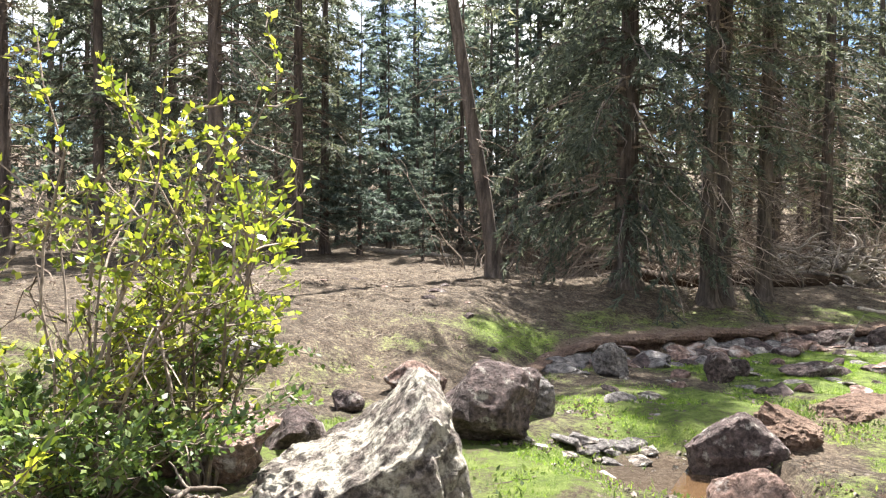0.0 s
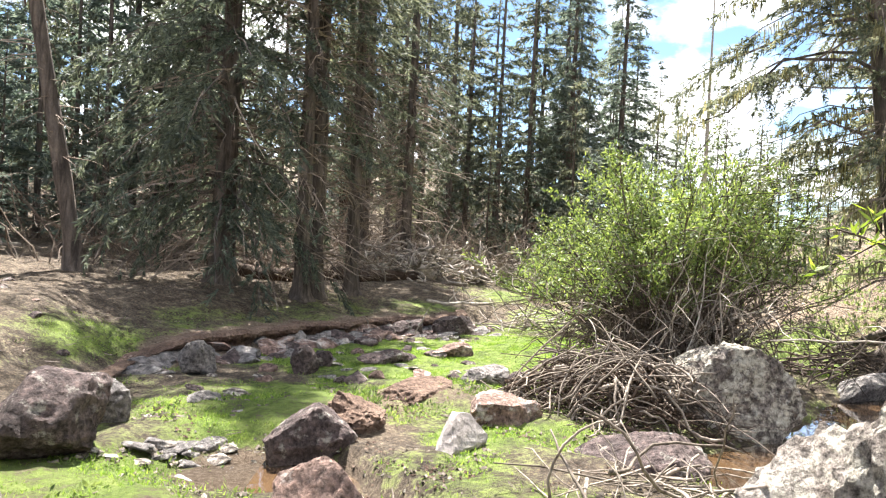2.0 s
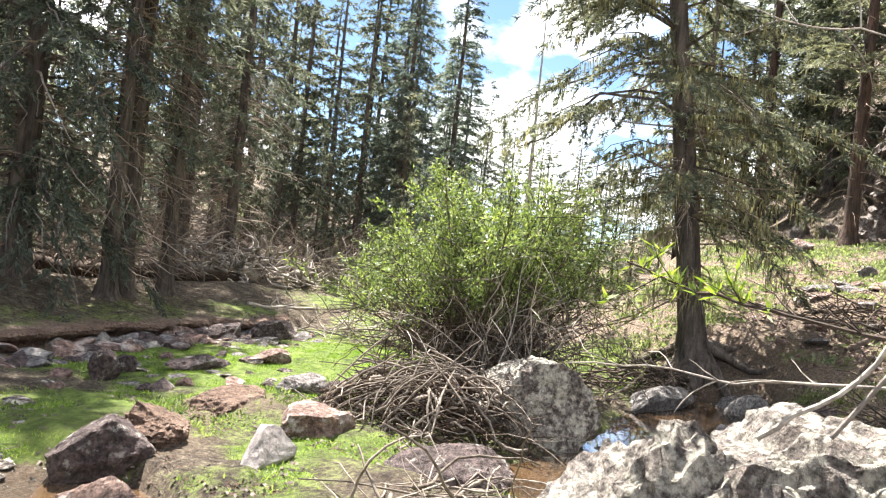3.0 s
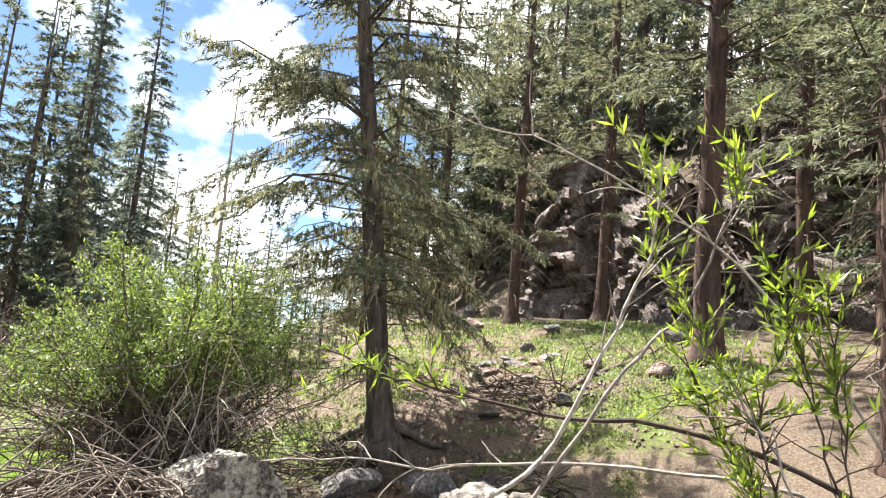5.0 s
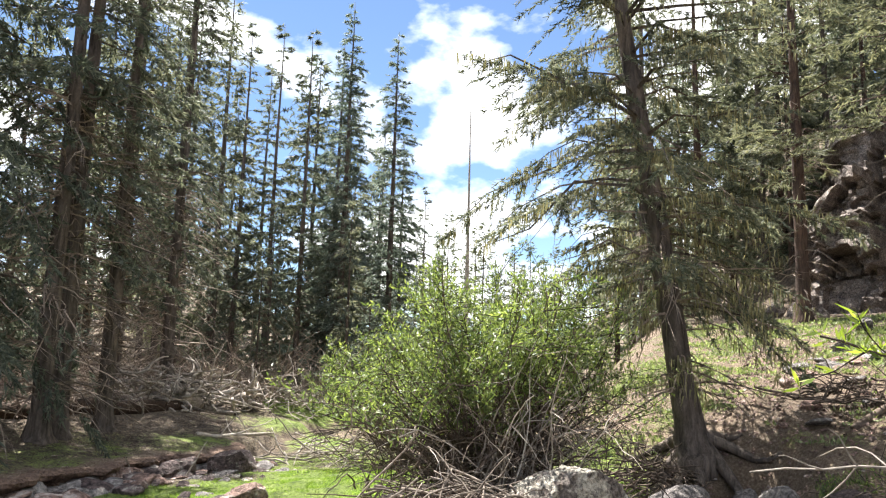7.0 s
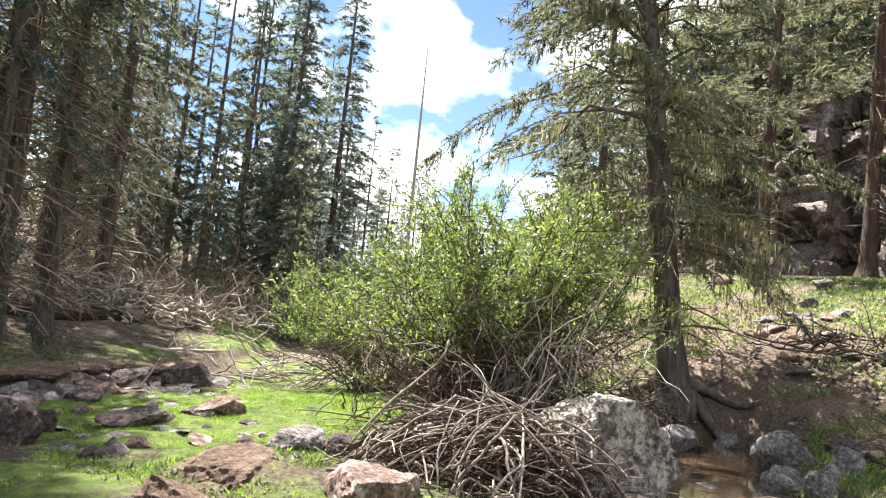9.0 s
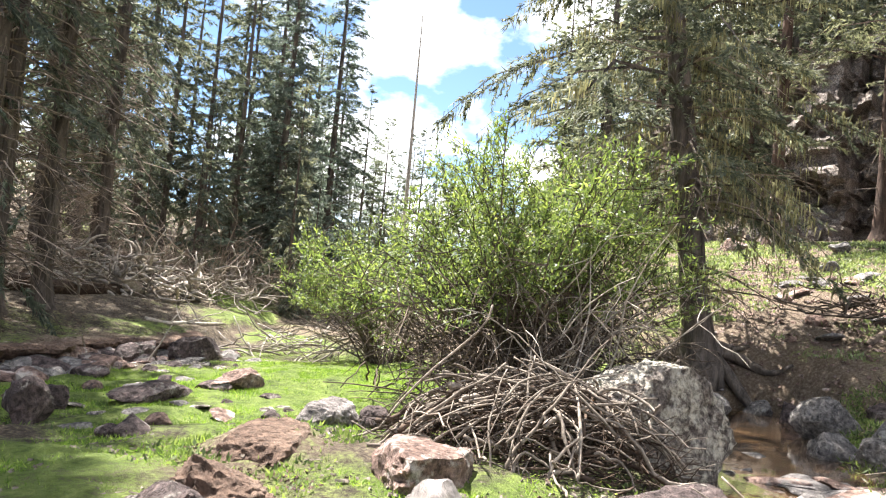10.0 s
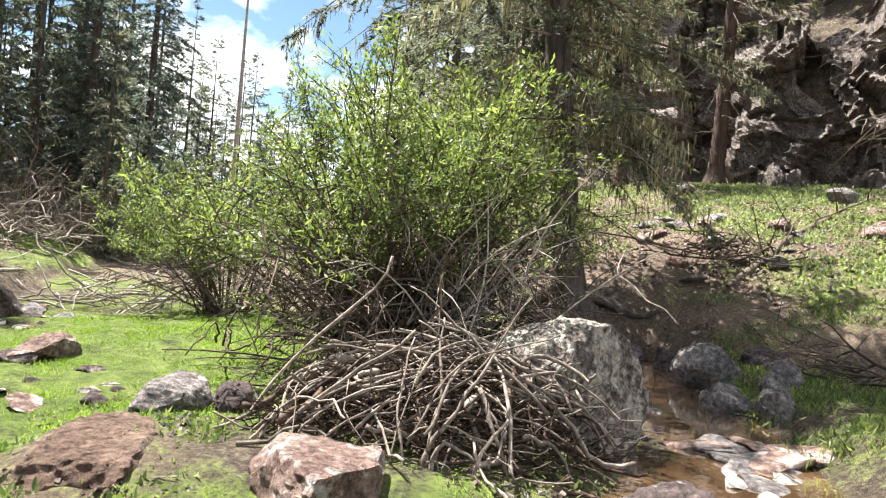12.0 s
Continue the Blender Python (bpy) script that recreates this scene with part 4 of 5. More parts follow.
while count < 112:      # the forest rising behind it
    az, r = rng.uniform(-44, 120), rng.uniform(34, 66)
    x, y = r * math.sin(radians(az)), r * math.cos(radians(az))
    gap = 52 < az < 66
    if (gap and r < 52) or (18 < az < 48 and rng.random() < 0.25):
        continue
    pick = rng.random()
    stand(far_spruce if pick < 0.32 else far_blue if pick < 0.55 else far_pine, x, y, rng.uniform(0, 360),
          rng.uniform(0.4, 0.6) if gap else rng.uniform(0.55, 0.75) if -2 < az < 8 else rng.uniform(0.8, 1.3))
    count += 1
for x, y, size in ((6.2, 24.5, 0.9), (7.6, 26.5, 1.0), (9.6, 25.5, 0.95), (10.8, 28.5, 1.1), (5.0, 30.5, 1.0), (4.4, 24.8, 0.8), (0.2, 25.5, 0.62), (1.9, 26.5, 0.7), (-1.4, 27.0, 0.75), (3.3, 28.5, 0.66), (4.9, 27.5, 0.6), (-3.2, 24.5, 0.6), (-5.2, 23.0, 0.7), (-7.5, 22.0, 0.65), (-9.5, 20.5, 0.75), (-6.6, 26.0, 0.8), (6.6, 29.0, 0.8), (8.6, 27.0, 0.9)):
    stand(far_blue, x, y, x * 97 % 360, size)

for k in range(30):      # young growth under the trunks
    az, r = radians(rng.uniform(12, 52)), rng.uniform(27, 40)
    stand(far_spruce if k % 3 else far_blue, r * math.sin(az), r * math.cos(az), rng.uniform(0, 360), rng.uniform(0.28, 0.5), label="low young spruce under the forest trunks")

# the pine wood on the hillside
for x, y, size in ((30.5, 5, 0.9), (29, -3, 1.1), (25.5, -7, 1.0), (32, 0, 1.1), (22, -9, 1.1), (28, -10, 1.0), (19, -9, 1.0), (34, 7, 1.0), (33, 11, 0.8), (20.5, -6.2, 1.0), (36, 3, 1.1),
                   (31, -6, 1.1), (38, 10, 0.9), (16.5, -9.5, 1.0), (31, 9, 0.8)):
    stand(distant_pale if (x * 7 + y) % 3 > 1 else distant, x, y, (x * 97 + y * 31) % 360, size)

# small far trees that close the gap down the valley
rng = np.random.default_rng(78)
for k in range(22):
    az, r = radians(rng.uniform(50, 70)), rng.uniform(44, 66)
    stand(distant if k % 2 else distant_pale, r * math.sin(az), r * math.cos(az), rng.uniform(0, 360), rng.uniform(0.3, 0.5))
for k in range(16):
    az, r = radians(rng.uniform(53, 67)), rng.uniform(46, 60)
    stand(far_blue if k % 2 else far_pine, r * math.sin(az), r * math.cos(az), rng.uniform(0, 360), rng.uniform(0.5, 0.72))
for x, y in ((26.8, -5.5), (25.5, -9.5)):
    stand(distant_pale, x, y, x * 71 % 360, 0.8)
for x, y, size in ((22.5, 27.5, 1.1), (28.0, 27.5, 1.0), (31.5, 27.5, 0.95), (23.5, 31.0, 1.1)):
    stand(distant, x, y, x * 53 % 360, size)

# ---- shrubs ----
def bush(name, label, x, y, seed, height, spread_out, stems, leaf, leaves, leaf_size, dead=0, low=0.35, stem_mat=None, twig_count=9, arch=0.02, loose=0.55):
    """A many-stemmed shrub: each main stem with its twigs is a part, the leaves another."""
    rng = np.random.default_rng(seed)
    root = thing(name, label, "shrub", (x, y, ground_at(x, y) - 0.03), 0)
    at, go = [], []
    phase = rng.uniform(0, 6.283, 2)
    for k in range(stems + dead):
        g = Geo()
        live = k < stems
        a = rng.uniform(0, 6.283)
        tip = spread_out * math.sqrt(rng.uniform(0.02, 1.0)) * (1 + 0.16 * math.sin(2 * a + phase[0]) + 0.12 * math.sin(3 * a + phase[1]))
        h = height * max(1 - 0.42 * (tip / spread_out) ** 2, 0.4) * rng.uniform(0.7, 1.05) * (1 if live else 0.5)
        base = np.array([math.cos(a), math.sin(a), 0]) * rng.uniform(0.02, 0.22) * spread_out
        s = np.linspace(0, 1, 8)[:, None]
        out = np.array([math.cos(a), math.sin(a), 0]) * tip
        pts = base + out * s ** 1.25 + np.array([0, 0, h]) * (s - 0.12 * s ** 3) + np.cumsum(rng.normal(size=(8, 3)) * arch * height, 0) * s
        tube(g, pts, np.linspace(0.010, 0.0025, 8) * (0.6 + 0.3 * height), 5)
        for _ in range(twig_count):
            i = rng.uniform(1.5, 6.9)
            p = pts[int(i)] + (pts[int(i) + 1] - pts[int(i)]) * (i % 1)
            d = unit(rng.normal(size=3) + unit(out + 1e-6) * 0.6 + np.array([0, 0, 0.5 if live else -0.1]))
            tw = wander(p, d, height * rng.uniform(0.07, 0.22), 4, rng, 0.2, 0.0 if live else 0.12)
            tube(g, tw, np.linspace(0.005, 0.002, 5) * (0.7 + 0.25 * height), 3)
            if live and tw[-1][2] > height * low * rng.uniform(0.55, 1.25):
                n = int(leaves * rng.uniform(0.5, 1.5))
                c = rng.uniform(0.6, 3.99, n)
                q = tw[c.astype(int)] + (tw[np.minimum(c.astype(int) + 1, 4)] - tw[c.astype(int)]) * (c % 1)[:, None]
                at.append(q)
                go.append(unit(unit(tw[-1] - tw[0]) * 0.6 + rng.normal(size=(n, 3)) * 0.6 + np.array([0, 0, 0.2])))
        if live:
            n = leaves
            c = rng.uniform(5.0, 6.99, n)
            at.append(pts[c.astype(int)] + (pts[c.astype(int) + 1] - pts[c.astype(int)]) * (c % 1)[:, None])
            go.append(unit(rng.normal(size=(n, 3)) + np.array([0, 0, 0.8])))
        part("stem" if live else "dead_stem", g, (stem_mat or STEM) if live else (TWIG_DEAD if k % 3 == 0 else STEM), root, "" if live else "bare grey dead stem")
    g = Geo()
    at, go = np.concatenate(at), np.concatenate(go)
    at = at + rng.normal(size=at.shape) * loose * leaf_size[0]
    blades(g, at, go, leaf_size[0] * rng.uniform(0.6, 1.3, len(at)), leaf_size[1] * rng.uniform(0.7, 1.3, len(at)), rng, np.array([0, 0, 0.8]))
    part("leaf", g, leaf, root, kind="stuff")
    return root


bush("willow_bush", "large green willow bush with grey dead stems", 8.42, 5.48, 61, 3.6, 1.75, 78, WILLOW, 54, (0.066, 0.019), 74, low=0.44, twig_count=18)
bush("willow_bush", "smaller green willow bush by the creek", 12.2, 9.3, 62, 2.9, 1.8, 38, WILLOW, 40, (0.075, 0.022), 24, twig_count=15)
bush("shrub", "leafy shrub with yellow-green backlit leaves", -1.62, 4.25, 63, 2.8, 1.25, 22, SHRUB_LEAF, 17, (0.056, 0.036), 3, low=0.2, stem_mat=TWIG_DEAD, twig_count=13, arch=0.035, loose=0.25)
bush("shrub", "leafy shrub with yellow-green backlit leaves", -0.9, 4.4, 67, 2.7, 0.6, 8, SHRUB_LEAF, 14, (0.060, 0.040), 3, low=0.2, stem_mat=TWIG_DEAD, twig_count=13, arch=0.035, loose=0.25)

bush("shrub", "low dense shrub with small dark green leaves", -1.45, 4.15, 68, 1.25, 1.05, 24, SHRUB_DARK, 24, (0.046, 0.030), 0, low=0.1, stem_mat=TWIG_DEAD, twig_count=13, arch=0.04)

# willow beside the path, its branches hanging over the boulder
def near_willow():
    rng = np.random.default_rng(64)
    root = thing("willow_bush", "sparse young willow with long bright green leaves", "shrub")
    lines = (
        ((3.5, -1.5, 0.2), (3.3, -1.1, 1.2), (3.35, -0.27, 1.43), (3.36, 0.2, 1.39), (3.32, 0.6, 1.45), (3.25, 0.93, 1.51), (3.21, 1.19, 1.6)),
        ((3.6, -1.6, 0.3), (3.5, -0.9, 1.22), (3.55, -0.11, 1.21), (3.53, 0.38, 1.18), (3.47, 0.73, 1.11), (3.39, 1.04, 1.14), (3.22, 1.45, 1.09)),
        ((3.18, 0.55, 0.95), (3.25, 0.2, 1.26), (3.27, 0.03, 1.62), (3.26, -0.18, 2.16), (3.22, -0.2, 2.55)),
        ((3.25, 0.3, 1.0), (3.32, -0.11, 1.67), (3.33, -0.31, 1.88), (3.24, -0.47, 2.31), (3.21, -0.49, 2.45)),
        ((3.5, -1.5, 0.3), (3.5, -1.0, 1.6), (3.57, -0.53, 2.13), (3.66, -0.16, 2.42), (3.58, 0.32, 2.68), (3.54, 0.6, 2.71), (3.44, 0.88, 2.82)),
        ((3.3, -0.9, 0.1), (3.03, -0.65, 1.03), (3.21, -0.57, 1.51), (3.26, -0.74, 1.95)),
        ((3.2, -0.9, 0.1), (2.91, -0.71, 1.06), (3.09, -0.61, 1.4), (3.23, -0.44, 1.65), (3.33, -0.23, 2.03)),
        ((3.4, -1.1, 0.1), (3.3, -0.9, 1.1), (3.3, -0.75, 1.7), (3.3, -0.6, 2.1)),
        ((3.4, -1.2, 0.1), (3.35, -0.8, 0.9), (3.3, -0.5, 1.3), (3.35, -0.35, 1.6)),
        ((3.5, -1.0, 0.1), (3.3, -0.95, 1.0), (3.25, -0.85, 1.6), (3.2, -0.8, 2.0)),
        ((3.3, -1.0, 0.1), (3.15, -0.75, 0.7), (3.1, -0.62, 1.1), (3.15, -0.5, 1.35)),
    )
    leafy = (0.62, 9, 0.68, 0.85, 9, 0.6, 0.65, 0.55, 0.55, 0.55, 0.55)     # the share of each branch above which leaves grow
    bare = (0.014, 0.011, 0.012, 0.010, 0.008, 0.008, 0.008, 0.007, 0.007, 0.007, 0.006)
    at, go = [], []
    for pts, share, thick in zip(lines, leafy, bare):
        pts = np.array(pts)
        k = np.linspace(0, len(pts) - 1, 22)
        fine = np.stack([np.interp(k, np.arange(len(pts)), pts[:, i]) for i in range(3)], -1)
        fine[1:-1] = (fine[:-2] + 2 * fine[1:-1] + fine[2:]) / 4 + rng.normal(size=(20, 3)) * 0.006
        g = Geo()
        tube(g, fine, np.linspace(thick, thick * 0.3, 22), 6)
        for _ in range(8 if share > 1 else 17):
            i = rng.integers(6, 21) if share > 1 else rng.integers(max(6, int(21 * share) - 3), 21)
            d = unit(fine[i] - fine[i - 1] + rng.normal(size=3) * 0.06 + np.array([0, 0, 0.03]))
            tw = wander(fine[i], d, rng.uniform(0.12, 0.34), 4, rng, 0.2)
            tube(g, tw, np.linspace(0.004, 0.0015, 5), 4)
            if i / 21 > share:
                n = 11
                c = rng.integers(0, 5, n)
                at.append(tw[c])
                go.append(unit(tw[-1] - tw[0]) * 0.7 + rng.normal(size=(n, 3)) * 0.45 + np.array([0, 0, 0.35]))
        part("branch", g, STEM if share < 0.65 else BARK_DEAD, root, "" if share < 1 else "bare bleached branch")
        if share < 1:
            i = np.flatnonzero(np.linspace(0, 1, 22) > share)
            i = np.repeat(i, 7)
            at.append(fine[i] + rng.normal(size=(len(i), 3)) * 0.01)
            go.append(rng.normal(size=(len(i), 3)) * 0.6 + np.array([0, 0.25, 0.5]))
    at, go = np.concatenate(at), np.concatenate(go)
    g = Geo()
    blades(g, at, go, 0.078 * rng.uniform(0.6, 1.25, len(at)), 0.0145 * rng.uniform(0.7, 1.3, len(at)), rng)
    part("leaf", g, BRIGHT_LEAF, root, "long narrow bright green leaves", kind="stuff")


near_willow()


# long dead branches arching out of the large willow
rng = np.random.default_rng(66)
arching = thing("dead_branches", "pale dead branches arching out of a willow", "branch", (7.9, 5.0, ground_at(7.9, 5.0)))
for k in range(26):
    a = rng.uniform(-2.9, -0.3)
    g = Geo()
    pts = wander((rng.normal(0, 0.3), rng.normal(0, 0.3), 0), (math.cos(a) * 0.55, math.sin(a) * 0.55, 1.0), rng.uniform(1.4, 2.6), 9, rng, 0.10, 0.09)
    tube(g, pts, np.linspace(0.012, 0.003, 10), 5)
    for _ in range(4):
        i = rng.integers(4, 9)
        tube(g, wander(pts[i], rng.normal(size=3) + np.array([0, 0, -0.4]), rng.uniform(0.2, 0.6), 4, rng, 0.2, 0.12), np.linspace(0.005, 0.002, 5), 3)
    part("branch", g, BARK_DEAD, arching)

# ---- driftwood, logs and litter ----
def stick_pile(name, label, x, y, axis, half, height, number, seed, length, thick, material, base=None, level=0.75, category="driftwood"):
    """A heap of single sticks lying over one another in a low dome."""
    rng = np.random.default_rng(seed)
    root = thing(name, label, category, (x, y, ground_at(x, y) if base is None else base))
    ca, sa = math.cos(radians(axis)), math.sin(radians(axis))
    for _ in range(number):
        r, a = math.sqrt(rng.random()), rng.uniform(0, 6.283)
        px, py = half[0] * r * math.cos(a), half[1] * r * math.sin(a)
        top = height * max(1 - r * r, 0.06)
        pz = top * rng.uniform(0.25, 1.0) ** 0.5
        turn = rng.normal(0, 0.55) if rng.random() < level else rng.uniform(0, 3.14)
        d = np.array([math.cos(turn), math.sin(turn), rng.normal(0, 0.22)])
        ln = length * rng.uniform(0.35, 1.25)
        start = np.array([px, py, pz]) - unit(d) * ln / 2
        pts = wander(start, d, ln, 9, rng, rng.choice([0.07, 0.15, 0.3]), 0.02)
        pts[:, 2] = np.maximum(pts[:, 2], 0.015 - 0.1 * (height > 0.4))
        q = pts.copy()
        q[:, 0], q[:, 1] = pts[:, 0] * ca - pts[:, 1] * sa, pts[:, 0] * sa + pts[:, 1] * ca
        g = Geo()
        w = thick * rng.uniform(0.45, 1.4)
        tube(g, q, np.linspace(w, w * 0.4, 10), 5, 0.06, rng)
        part("stick", g, material, root, smooth=True)
    return root


def driftwood(x, y, base, axis, half, height, seed):
    """A flood-packed heap: a core of sticks coloured dark for the shade inside, crooked limbs bent round it and long
    bleached poles over the top.
    """
    rng = np.random.default_rng(seed)
    root = thing("driftwood_pile", "packed heap of bleached driftwood sticks against a boulder", "driftwood", (x, y, base), axis)

    def top(px, py):
        r2 = (px / half[0]) ** 2 + (py / half[1]) ** 2
        return height * np.clip(1 - r2, 0, 1) ** 0.6

    def lay(number, level, length, thick, bend, along, poke, material, label=""):
        for _ in range(number):
            r, a = math.sqrt(rng.random()) * 0.92, rng.uniform(0, 6.283)
            c = np.array([half[0] * r * math.cos(a), half[1] * r * math.sin(a), 0])
            turn = rng.normal(0, 0.38) if rng.random() < along else rng.uniform(0, 3.14)
            ln = length * rng.uniform(0.4, 1.3)
            d = np.array([math.cos(turn), math.sin(turn), 0.0])
            pts = wander(c - d * ln / 2, d, ln, 10, rng, bend * rng.uniform(0.4, 1.6), 0)
            lift = level[0] + (level[1] - level[0]) * rng.random()
            rest = top(pts[:, 0], pts[:, 1]) * lift
            flat = top(c[0], c[1]) * lift
            pts[:, 2] = pts[:, 2] * 0.5 + rest * 0.6 + flat * 0.4 + np.linspace(-1, 1, 11) * rng.normal(0, poke)
            pts[:, 2] = np.maximum(pts[:, 2], -0.08)
            w = thick * min(math.exp(rng.normal(0, 0.4)), 1.7)
            g = Geo()
            tube(g, pts, np.linspace(w, w * rng.uniform(0.35, 0.7), 11), 6, 0.1, rng)
            part("stick", g, material, root, label, smooth=True)

    # core sticks, dark to paint the shadow inside the heap
    lay(80, (0.25, 0.85), 0.8, 0.013, 0.3, 0.5, 0.07, ROTTEN_AND_SHADE)
    lay(30, (0.45, 0.9), 0.6, 0.021, 0.4, 0.6, 0.07, STICK, "thick crooked bleached limb")
    lay(118, (0.6, 1.0), 0.9, 0.0095, 0.24, 0.6, 0.08, STICK)
    lay(64, (0.9, 1.06), 1.15, 0.0078, 0.14, 0.6, 0.09, STICK)
    # short dark twigs fill the gaps, standing in for shade between the sticks
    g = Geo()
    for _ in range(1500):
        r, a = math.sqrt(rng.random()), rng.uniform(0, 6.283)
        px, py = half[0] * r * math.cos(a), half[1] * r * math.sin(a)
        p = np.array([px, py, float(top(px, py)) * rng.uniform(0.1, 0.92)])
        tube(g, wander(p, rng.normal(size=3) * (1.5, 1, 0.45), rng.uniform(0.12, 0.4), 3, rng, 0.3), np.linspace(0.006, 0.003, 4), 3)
    part("twig", g, ROTTEN_AND_SHADE, root, "packed twigs coloured dark for the shade inside the heap", kind="stuff")
    return root


driftwood(6.02, 4.45, -0.36, -58, (1.14, 0.74), 0.78, 81)
stick_pile("broken_branches", "bleached broken branch stubs beside a boulder", -0.78, 3.15, 90, (0.16, 0.12), 0.3, 16, 90, 0.3, 0.014, STICK, 0.1, 0.2)
stick_pile("brush_heap", "grey brush heap with roots and pale branches", 13.2, 17.4, 10, (2.6, 1.1), 1.0, 150, 82, 1.7, 0.034, BARK_DEAD)
stick_pile("brush_heap", "grey brush washed up against willow stems", 12.4, 10.6, 150, (2.0, 0.9), 0.55, 110, 83, 1.3, 0.016, BARK_DEAD)
stick_pile("brush_heap", "dead branches lying on a stony slope", 13.7, 1.55, -25, (1.7, 0.7), 0.35, 90, 84, 1.2, 0.016, STEM)
stick_pile("root_tangle", "tangle of bare roots beneath a spruce", 11.0, 4.25, -10, (1.5, 0.6), 0.45, 130, 85, 0.9, 0.016, STEM)
stick_pile("brush_heap", "bare grey twigs lying round a willow", 7.7, 5.5, 60, (1.8, 1.2), 0.5, 110, 86, 1.1, 0.010, STEM, level=0.2)
stick_pile("driftwood_pile", "loose pale twigs on a boulder and the bank", 3.35, 1.85, 70, (1.2, 0.95), 0.28, 92, 87, 1.2, 0.011, STICK, -0.05, 0.4)
stick_pile("brush_heap", "dead branches lying along the shaded creek bank", 10.6, 1.0, 20, (1.9, 0.7), 0.25, 70, 99, 1.2, 0.013, STEM)
stick_pile("brush_heap", "grey brush under the trees", 17.5, 17.8, 40, (2.6, 1.2), 0.9, 90, 88, 1.9, 0.022, BARK_DEAD)
stick_pile("brush_heap", "dry branches beside a dark fallen log", 9.2, 16.4, 20, (2.0, 0.8), 0.6, 60, 89, 1.4, 0.018, TWIG_DEAD)


def log(label, a, b, thick, seed, material, stubs=7, drop=0.3):
    """A fallen trunk with broken stubs, resting on the ground."""
    rng = np.random.default_rng(seed)
    root = thing("fallen_log", label, "log")
    a, b = np.array(a, float), np.array(b, float)
    k = np.linspace(0, 1, 12)[:, None]
    pts = a + (b - a) * k
    pts[:, 2] = ground_height(pts[:, 0], pts[:, 1]) + thick * (0.5 - drop)
    pts[1:-1] += rng.normal(size=(10, 3)) * thick * 0.08
    g = Geo()
    tube(g, pts, np.linspace(thick / 2, thick * 0.3, 12), 10, 0.09, rng)
    part("log_trunk", g, material, root, smooth=True)
    for _ in range(stubs):
        i = rng.integers(1, 11)
        g = Geo()
        tube(g, wander(pts[i], rng.normal(size=3) + np.array([0, 0, 0.9]), rng.uniform(0.3, 1.1), 4, rng, 0.2), np.linspace(0.018, 0.005, 5), 4)
        part("branch_stub", g, material, root)
    return root


log("dark rotting log lying among the spruces", (7.0, 16.2, 0), (12.6, 16.6, 0), 0.5, 91, ROTTEN_AND_SHADE, 12)
log("long dark fallen log deep in the forest", (6.8, 19.5, 0), (10.8, 20.2, 0), 0.42, 92, ROTTEN_AND_SHADE, 8)
log("grey fallen branch lying down the slope", (12.75, 1.75, 0), (18.2, -1.8, 0), 0.12, 93, STEM, 14)
log("pale fallen log across the clearing", (0.8, 22.5, 0), (3.4, 21.0, 0), 0.22, 94, BARK_DEAD, 4)
log("bleached bare branch at the bank", (10.8, 13.7, 0), (13.2, 13.9, 0), 0.09, 95, BARK_DEAD, 4)
log("thin pale branch lying over the stones", (7.4, 11.5, 0), (9.0, 10.8, 0), 0.05, 96, BARK_DEAD, 2)
log("pale broken trunk leaning in the brush", (12.0, 18.3, 0), (14.2, 16.4, 0), 0.2, 97, BARK_DEAD, 8)
def root_wad(x, y, size, seed, tilt):
    """An upturned stump: a short broken trunk and a fan of crooked tapering roots."""
    rng = np.random.default_rng(seed)
    root = thing("root_wad", "pale upturned stump with crooked bare roots in the brush", "stump", (x, y, ground_at(x, y) + 0.32 * size), group="root wads")
    axis = unit(np.array([math.cos(tilt), math.sin(tilt), 0.15]))
    g = Geo()
    tube(g, wander(-axis * 0.1 * size, -axis + np.array([0, 0, -0.25]), 0.9 * size, 6, rng, 0.08), np.linspace(0.2, 0.15, 7) * size, 9, 0.12, rng)
    part("stump", g, BARK_DEAD, root, smooth=True)
    across = unit(np.cross(axis, (0, 0, 1)))
    up = np.cross(across, axis)
    for k in range(20):
        a = k * 0.314 + rng.normal(0, 0.15)
        d = across * math.cos(a) + up * math.sin(a) + axis * rng.uniform(0.0, 0.6)
        ln = size * rng.uniform(0.45, 0.95)
        pts = wander(across * math.cos(a) * 0.12 * size + up * math.sin(a) * 0.12 * size, d, ln, 7, rng, 0.28)
        pts[:, 2] = np.maximum(pts[:, 2], -0.33 * size)
        w = size * rng.uniform(0.03, 0.075)
        g = Geo()
        tube(g, pts, np.linspace(w, w * 0.2, 8), 6, 0.1, rng)
        part("root", g, BARK_DEAD, root, smooth=True)


for x, y, size, tilt in ((13.9, 17.3, 1.25, 4.2), (12.6, 16.7, 1.0, 3.6), (11.5, 16.9, 0.85, 4.6), (15.3, 17.0, 1.0, 5.0)):
    root_wad(x, y, size, int(x * 10), tilt)


